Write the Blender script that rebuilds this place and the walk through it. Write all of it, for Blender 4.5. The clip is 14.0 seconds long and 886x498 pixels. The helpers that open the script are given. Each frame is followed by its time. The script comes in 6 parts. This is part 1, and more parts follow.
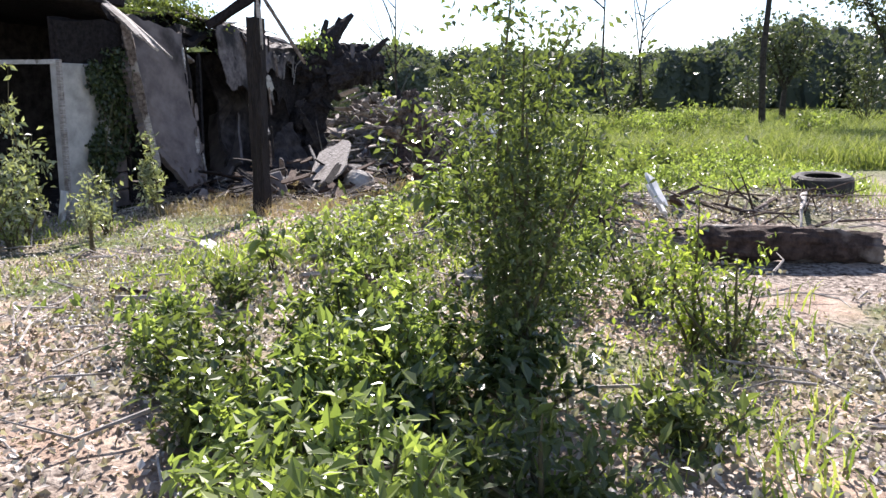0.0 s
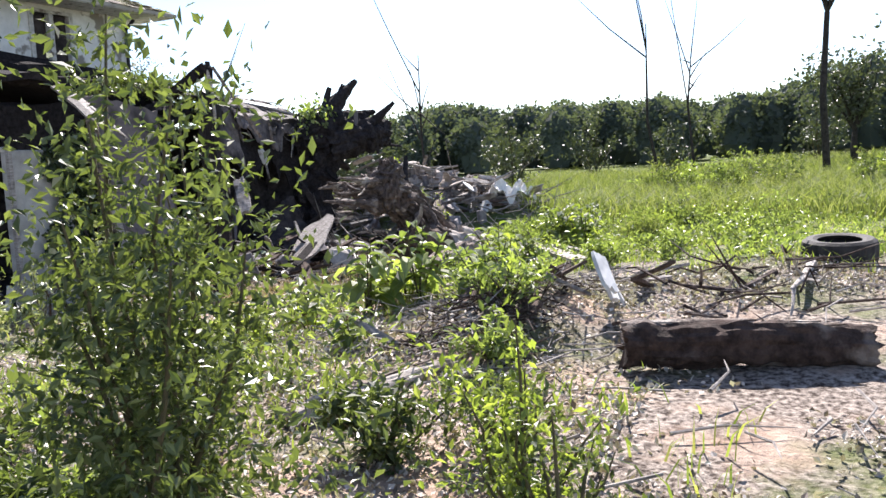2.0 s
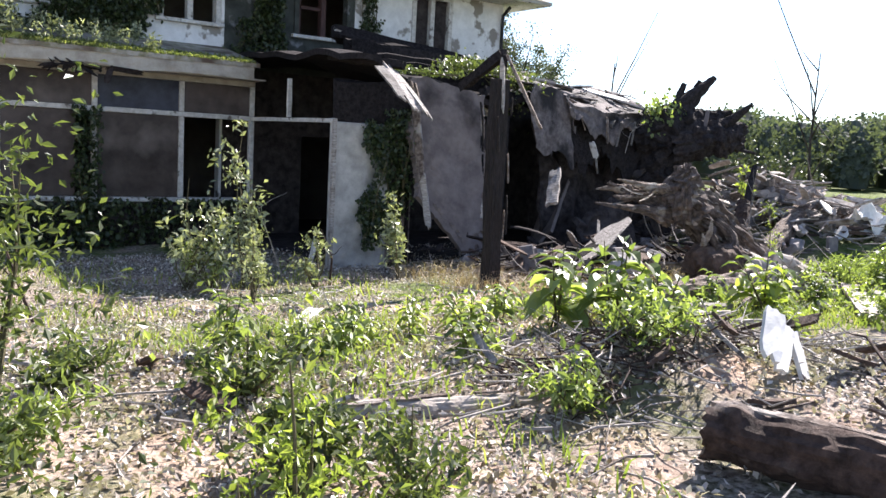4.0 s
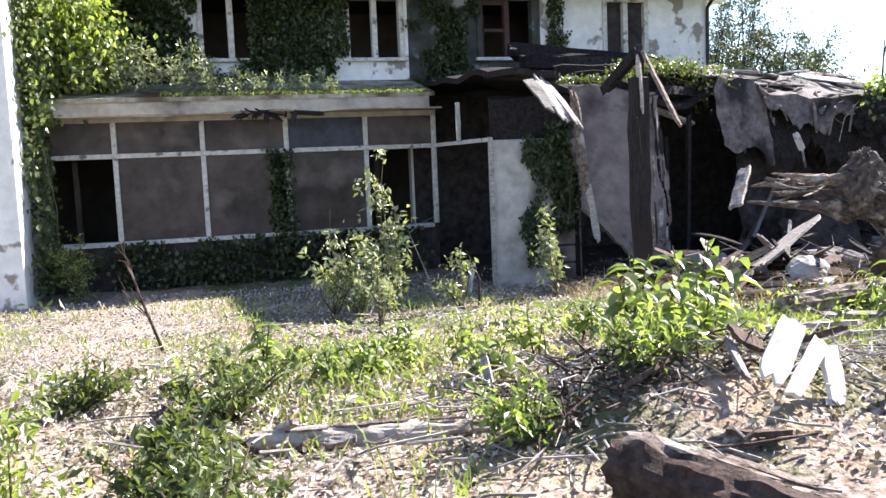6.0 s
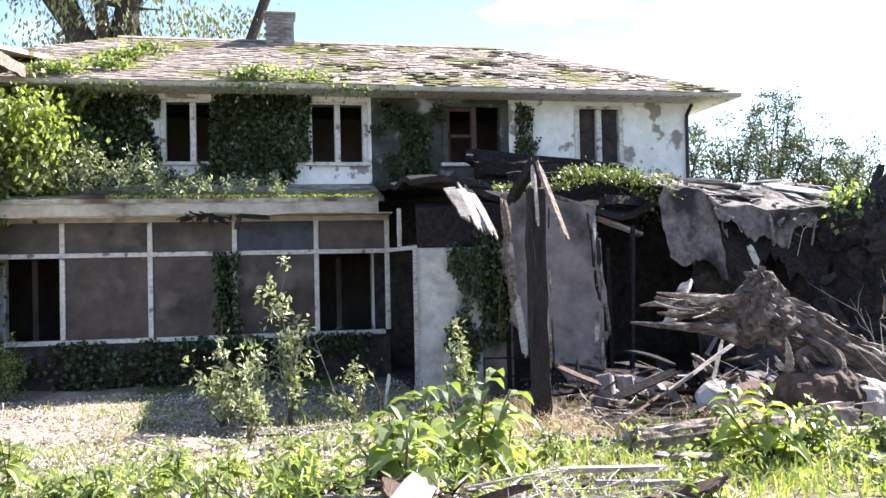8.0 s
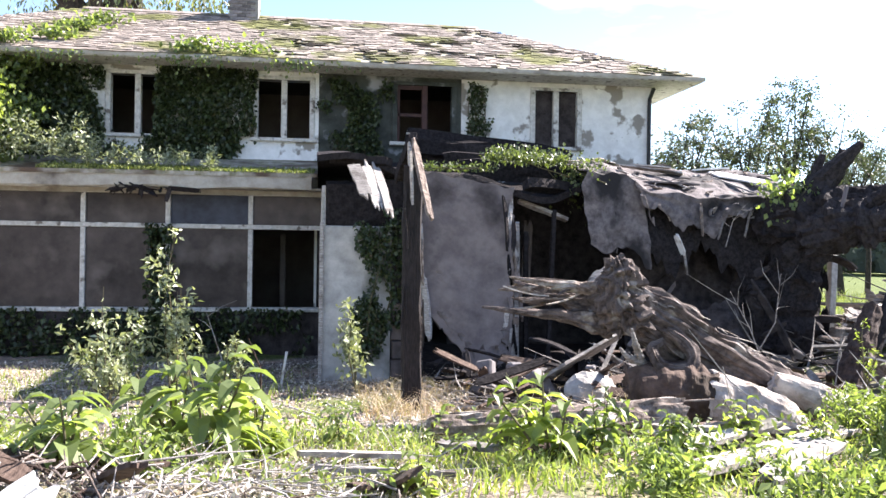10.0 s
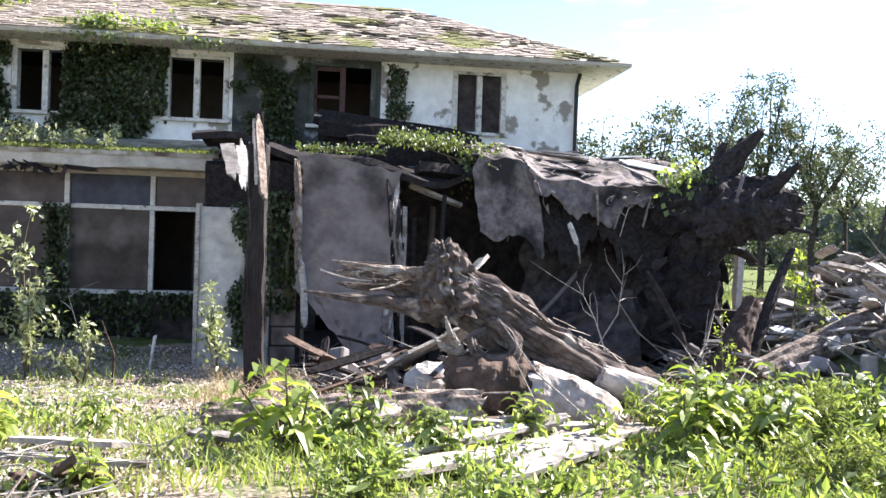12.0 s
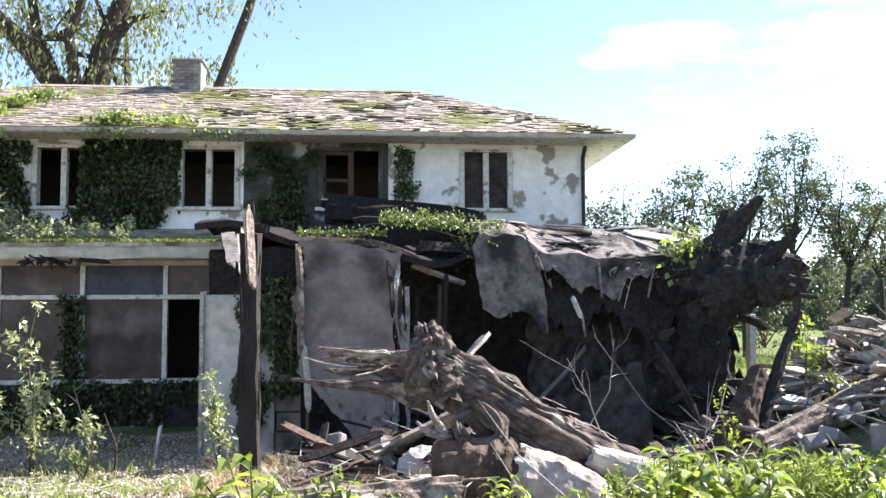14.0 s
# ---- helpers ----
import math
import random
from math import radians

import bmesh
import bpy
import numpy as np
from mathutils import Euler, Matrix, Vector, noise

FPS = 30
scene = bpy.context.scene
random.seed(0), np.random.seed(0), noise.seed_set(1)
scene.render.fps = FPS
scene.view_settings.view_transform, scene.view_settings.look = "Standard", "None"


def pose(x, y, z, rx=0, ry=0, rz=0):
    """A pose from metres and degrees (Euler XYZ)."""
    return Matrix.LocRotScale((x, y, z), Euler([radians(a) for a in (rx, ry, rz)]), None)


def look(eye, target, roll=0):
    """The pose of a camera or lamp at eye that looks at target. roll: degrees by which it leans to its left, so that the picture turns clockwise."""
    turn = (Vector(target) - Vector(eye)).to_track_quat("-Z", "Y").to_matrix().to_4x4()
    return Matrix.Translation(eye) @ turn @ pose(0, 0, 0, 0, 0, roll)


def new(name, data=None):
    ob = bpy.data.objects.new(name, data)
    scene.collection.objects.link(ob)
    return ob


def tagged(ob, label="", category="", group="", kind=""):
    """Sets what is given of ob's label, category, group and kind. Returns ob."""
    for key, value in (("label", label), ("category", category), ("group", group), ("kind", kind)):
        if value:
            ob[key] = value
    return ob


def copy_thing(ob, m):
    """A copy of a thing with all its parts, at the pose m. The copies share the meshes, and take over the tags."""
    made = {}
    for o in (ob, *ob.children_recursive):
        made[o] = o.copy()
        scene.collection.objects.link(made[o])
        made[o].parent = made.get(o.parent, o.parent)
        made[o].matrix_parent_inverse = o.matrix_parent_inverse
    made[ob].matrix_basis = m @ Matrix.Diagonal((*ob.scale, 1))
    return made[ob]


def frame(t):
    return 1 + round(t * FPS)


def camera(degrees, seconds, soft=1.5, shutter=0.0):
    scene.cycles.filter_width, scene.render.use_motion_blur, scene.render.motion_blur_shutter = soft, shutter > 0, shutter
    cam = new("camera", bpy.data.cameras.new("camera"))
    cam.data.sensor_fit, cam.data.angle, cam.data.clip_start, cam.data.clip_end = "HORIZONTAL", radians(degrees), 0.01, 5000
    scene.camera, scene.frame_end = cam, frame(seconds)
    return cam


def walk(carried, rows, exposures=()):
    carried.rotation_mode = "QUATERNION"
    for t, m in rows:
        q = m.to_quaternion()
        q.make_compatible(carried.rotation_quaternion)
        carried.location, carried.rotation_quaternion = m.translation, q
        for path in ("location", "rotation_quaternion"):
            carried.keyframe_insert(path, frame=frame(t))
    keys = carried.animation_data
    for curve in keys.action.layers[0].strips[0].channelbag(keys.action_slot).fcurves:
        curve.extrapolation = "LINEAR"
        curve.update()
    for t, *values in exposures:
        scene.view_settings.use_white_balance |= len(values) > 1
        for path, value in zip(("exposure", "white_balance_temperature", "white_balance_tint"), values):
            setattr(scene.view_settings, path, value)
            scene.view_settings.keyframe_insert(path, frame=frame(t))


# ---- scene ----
cam = camera(55.0, 14.0)

PATH = [
    (0, (-5.587, -12.341, 1.829), (-3.735, -11.67, 1.481), 0.1),
    (0.5, (-5.203, -12.581, 1.799), (-3.372, -11.845, 1.478), -4.4),
    (1, (-4.812, -12.815, 1.794), (-3.002, -12.037, 1.452), -5.6),
    (1.5, (-4.445, -12.998, 1.894), (-2.651, -12.172, 1.575), -2.4),
    (2, (-3.797, -13.181, 1.912), (-2.002, -12.324, 1.702), -2.9),
    (2.5, (-3.322, -13.449, 1.886), (-1.599, -12.453, 1.687), -2.1),
    (2.7, (-3.15, -13.552, 1.879), (-1.508, -12.432, 1.656), -1.3),
    (4.8, (-1.339, -14.8, 2.052), (-0.435, -13.026, 1.861), -1.3),
    (5, (-1.135, -14.845, 2.043), (-0.297, -13.038, 1.865), -3.9),
    (5.5, (-0.618, -14.932, 1.972), (0.021, -13.047, 1.772), -3.9),
    (6, (-0.232, -15.024, 1.97), (0.325, -13.113, 1.776), -2.4),
    (6.5, (0.32, -15.091, 2.13), (0.877, -13.172, 2.058), -4.8),
    (7, (0.865, -15.03, 2.138), (1.297, -13.078, 2.216), -3.8),
    (7.5, (1.502, -15.125, 2.039), (1.91, -13.17, 2.151), -2.4),
    (8, (1.993, -15.173, 2.066), (2.392, -13.214, 2.104), -1.2),
    (8.2, (2.221, -15.244, 2.036), (2.595, -13.279, 2.05), -2.0),
    (10.3, (4.305, -15.26, 1.981), (4.554, -13.276, 1.986), 1.9),
    (10.5, (4.513, -15.186, 1.97), (4.725, -13.198, 2.015), 1.9),
    (11, (5.022, -15.163, 1.945), (5.321, -13.187, 2.024), -1.0),
    (11.5, (5.468, -15.198, 1.948), (5.732, -13.215, 1.944), 2.1),
    (12, (5.822, -15.13, 1.955), (6.087, -13.147, 1.936), 1.9),
    (12.5, (6.083, -15.085, 1.978), (6.362, -13.106, 2.032), -0.4),
    (13, (6.3, -15.06, 1.935), (6.441, -13.066, 2.014), 1.2),
    (13.5, (6.383, -15.04, 1.945), (6.467, -13.045, 2.043), -0.8),
    (14, (6.34, -15.205, 2.061), (6.512, -13.218, 2.209), -0.3),
]
EXPOSURES = [(0.0, 1.58, 6350, 18), (2.5, 1.58, 6350, 17), (5.0, 1.99, 6350, 17), (7.0, 2.22, 6350, 17), (8.0, 2.3, 6350, 17), (10.5, 2.29, 6350, 17), (14.0, 2.2, 6400, 14)]
walk(cam, [(t, look(eye, target, roll)) for t, eye, target, roll in PATH], EXPOSURES)

# ---- world, sun ----
SUN_DIR = Vector((0.945, 0.33, 0.84)).normalized()
world = bpy.data.worlds.new("sky")
scene.world = world
world.use_nodes = True
wn, wl = world.node_tree.nodes, world.node_tree.links
wn.clear()
w_out, w_bg, w_sky = wn.new("ShaderNodeOutputWorld"), wn.new("ShaderNodeBackground"), wn.new("ShaderNodeTexSky")
w_sky.sky_type, w_sky.sun_disc = "NISHITA", False
w_sky.sun_elevation, w_sky.sun_rotation = radians(40), radians(70.7)
w_sky.air_density, w_sky.dust_density, w_sky.ozone_density = 0.85, 0.12, 1.0
w_co, w_map, w_noise, w_ramp, w_mix = (wn.new("ShaderNodeTexCoord"), wn.new("ShaderNodeMapping"), wn.new("ShaderNodeTexNoise"),
                                       wn.new("ShaderNodeValToRGB"), wn.new("ShaderNodeMixRGB"))
w_map.inputs["Scale"].default_value = (1.6, 1.6, 6.0)
w_noise.inputs["Scale"].default_value, w_noise.inputs["Detail"].default_value = 1.7, 7
w_ramp.color_ramp.elements[0].position, w_ramp.color_ramp.elements[1].position = 0.56, 0.74
w_mix.inputs[2].default_value = (7.0, 7.2, 7.5, 1)
wl.new(w_co.outputs["Generated"], w_map.inputs[0]); wl.new(w_map.outputs[0], w_noise.inputs["Vector"])
wl.new(w_noise.outputs["Fac"], w_ramp.inputs[0]); wl.new(w_ramp.outputs[0], w_mix.inputs[0])
wl.new(w_sky.outputs[0], w_mix.inputs[1]); wl.new(w_mix.outputs[0], w_bg.inputs[0])
w_bg.inputs[1].default_value = 0.075
wl.new(w_bg.outputs[0], w_out.inputs[0])
sun = new("sun", bpy.data.lights.new("sun", "SUN"))
sun.data.energy, sun.data.angle, sun.data.color = 5.0, radians(0.6), (1.0, 0.95, 0.86)
sun.matrix_world = look(SUN_DIR * 60, (0, 0, 0))

# ---- materials ----
def material(name, c1, c2, scale=6.0, rough=0.85, bump=0.3, c3=None, scale3=1.2, cut=(0.5, 0.62), vary="", metal=0.0, glow=0.0, stretch=(1, 1, 1), spec=0.3, bump_scale=None):
    """A surface of two colours in fine grain, a third in broad patches, and relief."""
    m = bpy.data.materials.new(name)
    m.use_nodes = True
    n, l = m.node_tree.nodes, m.node_tree.links
    p = n["Principled BSDF"]
    p.inputs["Roughness"].default_value, p.inputs["Metallic"].default_value = rough, metal
    p.inputs["Specular IOR Level"].default_value = spec
    co, mp = n.new("ShaderNodeTexCoord"), n.new("ShaderNodeMapping")
    mp.inputs["Scale"].default_value = stretch
    l.new(co.outputs["Object"], mp.inputs[0])
    a = n.new("ShaderNodeTexNoise")
    a.inputs["Scale"].default_value, a.inputs["Detail"].default_value, a.inputs["Roughness"].default_value = scale, 8, 0.65
    l.new(mp.outputs[0], a.inputs["Vector"])
    r = n.new("ShaderNodeValToRGB")
    r.color_ramp.elements[0].color, r.color_ramp.elements[1].color = (*c1, 1), (*c2, 1)
    r.color_ramp.elements[0].position, r.color_ramp.elements[1].position = 0.35, 0.65
    l.new(a.outputs["Fac"], r.inputs[0])
    col = r.outputs[0]
    if c3:
        b = n.new("ShaderNodeTexNoise")
        b.inputs["Scale"].default_value, b.inputs["Detail"].default_value = scale3, 6
        l.new(co.outputs["Object"], b.inputs["Vector"])
        rb = n.new("ShaderNodeValToRGB")
        rb.color_ramp.elements[0].position, rb.color_ramp.elements[1].position = cut
        l.new(b.outputs["Fac"], rb.inputs[0])
        mx = n.new("ShaderNodeMixRGB")
        mx.inputs[2].default_value = (*c3, 1)
        l.new(rb.outputs[0], mx.inputs[0]); l.new(col, mx.inputs[1])
        col = mx.outputs[0]
    if vary:
        src = n.new("ShaderNodeNewGeometry").outputs["Random Per Island"] if vary == "island" else n.new("ShaderNodeObjectInfo").outputs["Random"]
        h = n.new("ShaderNodeHueSaturation")
        rr = n.new("ShaderNodeMapRange")
        rr.inputs["To Min"].default_value, rr.inputs["To Max"].default_value = 0.6, 1.45
        l.new(src, rr.inputs[0]); l.new(rr.outputs[0], h.inputs["Value"]); l.new(col, h.inputs["Color"])
        col = h.outputs[0]
    l.new(col, p.inputs["Base Color"])
    if bump:
        bp = n.new("ShaderNodeBump")
        bp.inputs["Strength"].default_value, bp.inputs["Distance"].default_value = bump, 0.03
        l.new(a.outputs["Fac"], bp.inputs["Height"]); l.new(bp.outputs[0], p.inputs["Normal"])
    return m


def leaf_material(name, colours, through_light=0.4, rough=0.38):
    """Thin leaves that let light through; each leaf takes its own colour."""
    m = bpy.data.materials.new(name)
    m.use_nodes = True
    n, l = m.node_tree.nodes, m.node_tree.links
    p = n["Principled BSDF"]
    p.inputs["Roughness"].default_value, p.inputs["Specular IOR Level"].default_value = rough, 0.5
    g, r = n.new("ShaderNodeNewGeometry"), n.new("ShaderNodeValToRGB")
    e = r.color_ramp.elements
    while len(e) < len(colours):
        e.new(0.5)
    for i, c in enumerate(colours):
        e[i].position, e[i].color = i / (len(colours) - 1), (*c, 1)
    l.new(g.outputs["Random Per Island"], r.inputs[0]); l.new(r.outputs[0], p.inputs["Base Color"])
    t, mx, br = n.new("ShaderNodeBsdfTranslucent"), n.new("ShaderNodeMixShader"), n.new("ShaderNodeMixRGB")
    br.blend_type, br.inputs[0].default_value, br.inputs[2].default_value = "MULTIPLY", 1.0, (1.35, 1.45, 0.6, 1)
    l.new(r.outputs[0], br.inputs[1]); l.new(br.outputs[0], t.inputs[0])
    mx.inputs[0].default_value = through_light
    l.new(p.outputs[0], mx.inputs[1]); l.new(t.outputs[0], mx.inputs[2])
    l.new(mx.outputs[0], n["Material Output"].inputs[0])
    return m


M_WHITE = material("white_paint", (0.62, 0.62, 0.6), (0.78, 0.78, 0.76), 5, 0.85, 0.3, (0.26, 0.24, 0.21), 2.6, (0.57, 0.62))
M_BLOCKWALL = material("stained_block_wall", (0.3, 0.29, 0.275), (0.5, 0.485, 0.46), 4, 0.85, 0.2, (0.12, 0.12, 0.1), 1.4, (0.5, 0.66))
M_SMOKE = material("smoke_blackened_paint", (0.028, 0.033, 0.028), (0.07, 0.076, 0.068), 4, 0.9, 0.3, (0.3, 0.31, 0.32), 1.9, (0.6, 0.68))
M_TRIM = material("weathered_white_trim", (0.4, 0.385, 0.35), (0.62, 0.605, 0.57), 14, 0.8, 0.3, (0.16, 0.14, 0.12), 6, (0.58, 0.66))
M_FASCIA = material("dirty_cream_fascia", (0.3, 0.27, 0.22), (0.44, 0.41, 0.35), 5, 0.85, 0.2, (0.12, 0.1, 0.08), 1.3, (0.58, 0.7))
# dust film; its paler patches are reflections painted into the colour
M_PANE = material("dust_and_reflection_pane", (0.028, 0.022, 0.02), (0.1, 0.08, 0.072), 1.0, 0.35, 0.03, (0.16, 0.135, 0.12), 1.4, (0.52, 0.75), spec=0.15)
M_BLUEPANE = material("clearer_pane", (0.025, 0.027, 0.036), (0.075, 0.083, 0.11), 1.6, 0.4, 0.02, spec=0.15)
M_INTERIOR = material("dark_plaster", (0.022, 0.02, 0.018), (0.055, 0.048, 0.043), 3, 0.95, 0.2)
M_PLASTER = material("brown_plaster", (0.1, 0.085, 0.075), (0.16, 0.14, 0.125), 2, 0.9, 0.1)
M_CHAR = material("charred_timber", (0.013, 0.0115, 0.012), (0.038, 0.033, 0.034), 18, 0.9, 0.7, vary="object", spec=0.08)
M_CHARSHADE = material("char_and_porch_shade", (0.024, 0.0205, 0.0205), (0.074, 0.063, 0.061), 6, 0.95, 0.6, spec=0.1)
M_POST = material("scorched_post", (0.011, 0.009, 0.0088), (0.038, 0.031, 0.029), 16, 0.9, 0.7, stretch=(4, 4, 0.5))
M_CONCRETE = material("scorched_stucco", (0.125, 0.103, 0.098), (0.205, 0.172, 0.16), 4, 0.92, 0.5, (0.05, 0.041, 0.039), 1.5, (0.52, 0.66))
M_TAR = material("torn_roofing_felt", (0.07, 0.058, 0.057), (0.19, 0.163, 0.157), 9, 0.85, 0.8, (0.022, 0.019, 0.019), 1.7, (0.5, 0.62))
M_SHINGLE = material("weathered_shingle", (0.15, 0.12, 0.1), (0.32, 0.275, 0.24), 9, 0.9, 0.4, (0.13, 0.13, 0.045), 0.7, (0.5, 0.58), vary="island")
M_DECK = material("mossy_roof_deck", (0.17, 0.155, 0.08), (0.42, 0.39, 0.34), 6, 0.95, 0.4, (0.1, 0.07, 0.05), 1.1)
M_BRICK = material("sooty_brick", (0.12, 0.11, 0.11), (0.22, 0.2, 0.2), 12, 0.9, 0.3, vary="object")
M_MORTAR = material("mortar", (0.2, 0.19, 0.18), (0.28, 0.27, 0.25), 20, 0.95, 0.3)
M_SILVER = material("weathered_grey_wood", (0.17, 0.15, 0.14), (0.4, 0.37, 0.34), 10, 0.85, 0.6, (0.11, 0.09, 0.075), 3.5, (0.55, 0.66), vary="object", stretch=(1, 1, 6))
M_BOARDWHITE = material("white_painted_board", (0.48, 0.47, 0.44), (0.68, 0.67, 0.64), 8, 0.8, 0.3, (0.3, 0.26, 0.22), 4, (0.55, 0.66), stretch=(1, 1, 0.3))
M_STUMP = material("dead_root_wood", (0.035, 0.026, 0.023), (0.16, 0.125, 0.11), 18, 0.95, 1.0, (0.36, 0.32, 0.29), 4.5, (0.6, 0.7), stretch=(0.4, 1, 0.6))
M_BARK = material("dead_bark", (0.07, 0.048, 0.038), (0.27, 0.22, 0.185), 16, 0.95, 1.0, (0.4, 0.36, 0.32), 3.5, (0.55, 0.65), stretch=(1, 1, 1))
M_BARKPALE = material("bleached_bark", (0.25, 0.215, 0.185), (0.47, 0.42, 0.38), 7, 0.9, 0.7, (0.17, 0.13, 0.105), 2.6, (0.56, 0.66))
M_HEART = material("brown_heartwood", (0.05, 0.032, 0.025), (0.125, 0.086, 0.067), 9, 0.95, 0.7, (0.04, 0.028, 0.02), 2)
M_LOG = material("rotting_log", (0.022, 0.014, 0.011), (0.085, 0.056, 0.045), 14, 0.95, 1.0, (0.24, 0.2, 0.175), 2.6, (0.56, 0.66))
M_TREEBARK = material("tree_bark", (0.018, 0.015, 0.014), (0.06, 0.05, 0.043), 9, 0.95, 0.7)
M_STEM = material("green_brown_stem", (0.06, 0.055, 0.03), (0.13, 0.11, 0.06), 12, 0.9, 0.2)
M_TYRE = material("dusty_rubber", (0.02, 0.019, 0.019), (0.05, 0.045, 0.043), 9, 0.8, 0.4)
M_STONE = material("grey_stone", (0.2, 0.19, 0.18), (0.36, 0.34, 0.32), 6, 0.92, 0.5, vary="object")
M_RED = material("red_painted_sash", (0.04, 0.02, 0.018), (0.075, 0.038, 0.034), 8, 0.7, 0.2)
M_DARKMETAL = material("black_downspout_metal", (0.012, 0.012, 0.013), (0.03, 0.03, 0.03), 6, 0.55, 0.1)
M_SHEET = material("bleached_sheet_and_sun_patch", (0.5, 0.49, 0.47), (0.72, 0.71, 0.68), 5, 0.6, 0.2)

L_SHRUB = leaf_material("shrub_leaf", [(0.045, 0.062, 0.024), (0.09, 0.115, 0.042), (0.15, 0.18, 0.07), (0.065, 0.085, 0.032)])
L_GLOSS = leaf_material("glossy_leaf", [(0.04, 0.06, 0.025), (0.08, 0.11, 0.045), (0.16, 0.19, 0.09)], 0.25, 0.2)
L_BRIGHT = leaf_material("young_leaf", [(0.12, 0.16, 0.04), (0.21, 0.26, 0.065), (0.3, 0.34, 0.1)], 0.5)
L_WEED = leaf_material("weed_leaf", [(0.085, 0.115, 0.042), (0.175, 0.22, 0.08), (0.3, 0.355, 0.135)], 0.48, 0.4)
L_PALE = leaf_material("pale_leaf", [(0.13, 0.15, 0.08), (0.26, 0.28, 0.17), (0.44, 0.46, 0.32)], 0.25, 0.3)
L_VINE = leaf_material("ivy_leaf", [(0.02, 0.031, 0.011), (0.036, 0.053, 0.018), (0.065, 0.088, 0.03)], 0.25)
L_TREE = leaf_material("tree_leaf", [(0.04, 0.05, 0.032), (0.066, 0.08, 0.05), (0.105, 0.12, 0.075)], 0.22, 0.5)
L_GUM = leaf_material("drooping_leaf", [(0.08, 0.11, 0.05), (0.14, 0.17, 0.08), (0.24, 0.26, 0.15), (0.16, 0.14, 0.08)], 0.35)
# paler, greyer greens: aerial haze is mixed into the leaf colour
L_FARHAZE = leaf_material("hazy_far_leaf", [(0.07, 0.086, 0.07), (0.092, 0.11, 0.086), (0.12, 0.138, 0.108)], 0.3, 0.9)
L_GRASS = leaf_material("grass_blade", [(0.12, 0.17, 0.04), (0.23, 0.29, 0.075), (0.38, 0.38, 0.16)], 0.42, 0.7)
L_FIELD = leaf_material("field_grass", [(0.09, 0.115, 0.04), (0.17, 0.205, 0.07), (0.32, 0.33, 0.16)], 0.35, 0.8)
L_LITTER = leaf_material("dry_leaf", [(0.07, 0.05, 0.038), (0.3, 0.25, 0.21), (0.55, 0.5, 0.46), (0.12, 0.09, 0.07), (0.66, 0.61, 0.57), (0.22, 0.17, 0.13)], 0.12, 0.6)
L_STRAW = leaf_material("dry_stalk", [(0.2, 0.13, 0.08), (0.36, 0.27, 0.18), (0.5, 0.43, 0.33)], 0.2, 0.7)


def ground_material():
    m = bpy.data.materials.new("dirt_and_litter")
    m.use_nodes = True
    n, l = m.node_tree.nodes, m.node_tree.links
    p = n["Principled BSDF"]
    p.inputs["Roughness"].default_value, p.inputs["Specular IOR Level"].default_value = 0.95, 0.15
    co = n.new("ShaderNodeTexCoord")

    def noise_at(scale, detail=8):
        a = n.new("ShaderNodeTexNoise")
        a.inputs["Scale"].default_value, a.inputs["Detail"].default_value, a.inputs["Roughness"].default_value = scale, detail, 0.6
        l.new(co.outputs["Object"], a.inputs["Vector"])
        return a.outputs["Fac"]

    def ramp(src, lo, hi, c1=(0, 0, 0), c2=(1, 1, 1)):
        r = n.new("ShaderNodeValToRGB")
        r.color_ramp.elements[0].position, r.color_ramp.elements[1].position = lo, hi
        r.color_ramp.elements[0].color, r.color_ramp.elements[1].color = (*c1, 1), (*c2, 1)
        l.new(src, r.inputs[0])
        return r.outputs[0]

    def mix(f, a, b):
        x = n.new("ShaderNodeMixRGB")
        l.new(f, x.inputs[0]); l.new(a, x.inputs[1]); l.new(b, x.inputs[2])
        return x.outputs[0]

    fine = noise_at(22)
    sand = ramp(noise_at(5), 0.35, 0.7, (0.3, 0.21, 0.16), (0.5, 0.39, 0.31))
    litter = ramp(fine, 0.38, 0.64, (0.05, 0.035, 0.028), (0.42, 0.36, 0.31))
    soil = mix(ramp(noise_at(1.1), 0.37, 0.5), sand, litter)
    grass = ramp(noise_at(9), 0.35, 0.7, (0.045, 0.07, 0.015), (0.16, 0.19, 0.06))
    near = mix(ramp(noise_at(0.5), 0.5, 0.62), soil, grass)
    # meadow beyond the yard
    sep, far_x = n.new("ShaderNodeSeparateXYZ"), n.new("ShaderNodeMapRange")
    l.new(co.outputs["Object"], sep.inputs[0])
    far_x.inputs["From Min"].default_value, far_x.inputs["From Max"].default_value = 9, 13
    l.new(sep.outputs[0], far_x.inputs[0])
    l.new(mix(far_x.outputs[0], near, grass), p.inputs["Base Color"])
    b = n.new("ShaderNodeBump")
    b.inputs["Strength"].default_value, b.inputs["Distance"].default_value = 0.9, 0.04
    l.new(fine, b.inputs["Height"]); l.new(b.outputs[0], p.inputs["Normal"])
    return m


M_GROUND = ground_material()

# ---- geometry helpers ----
rng = np.random.default_rng(7)


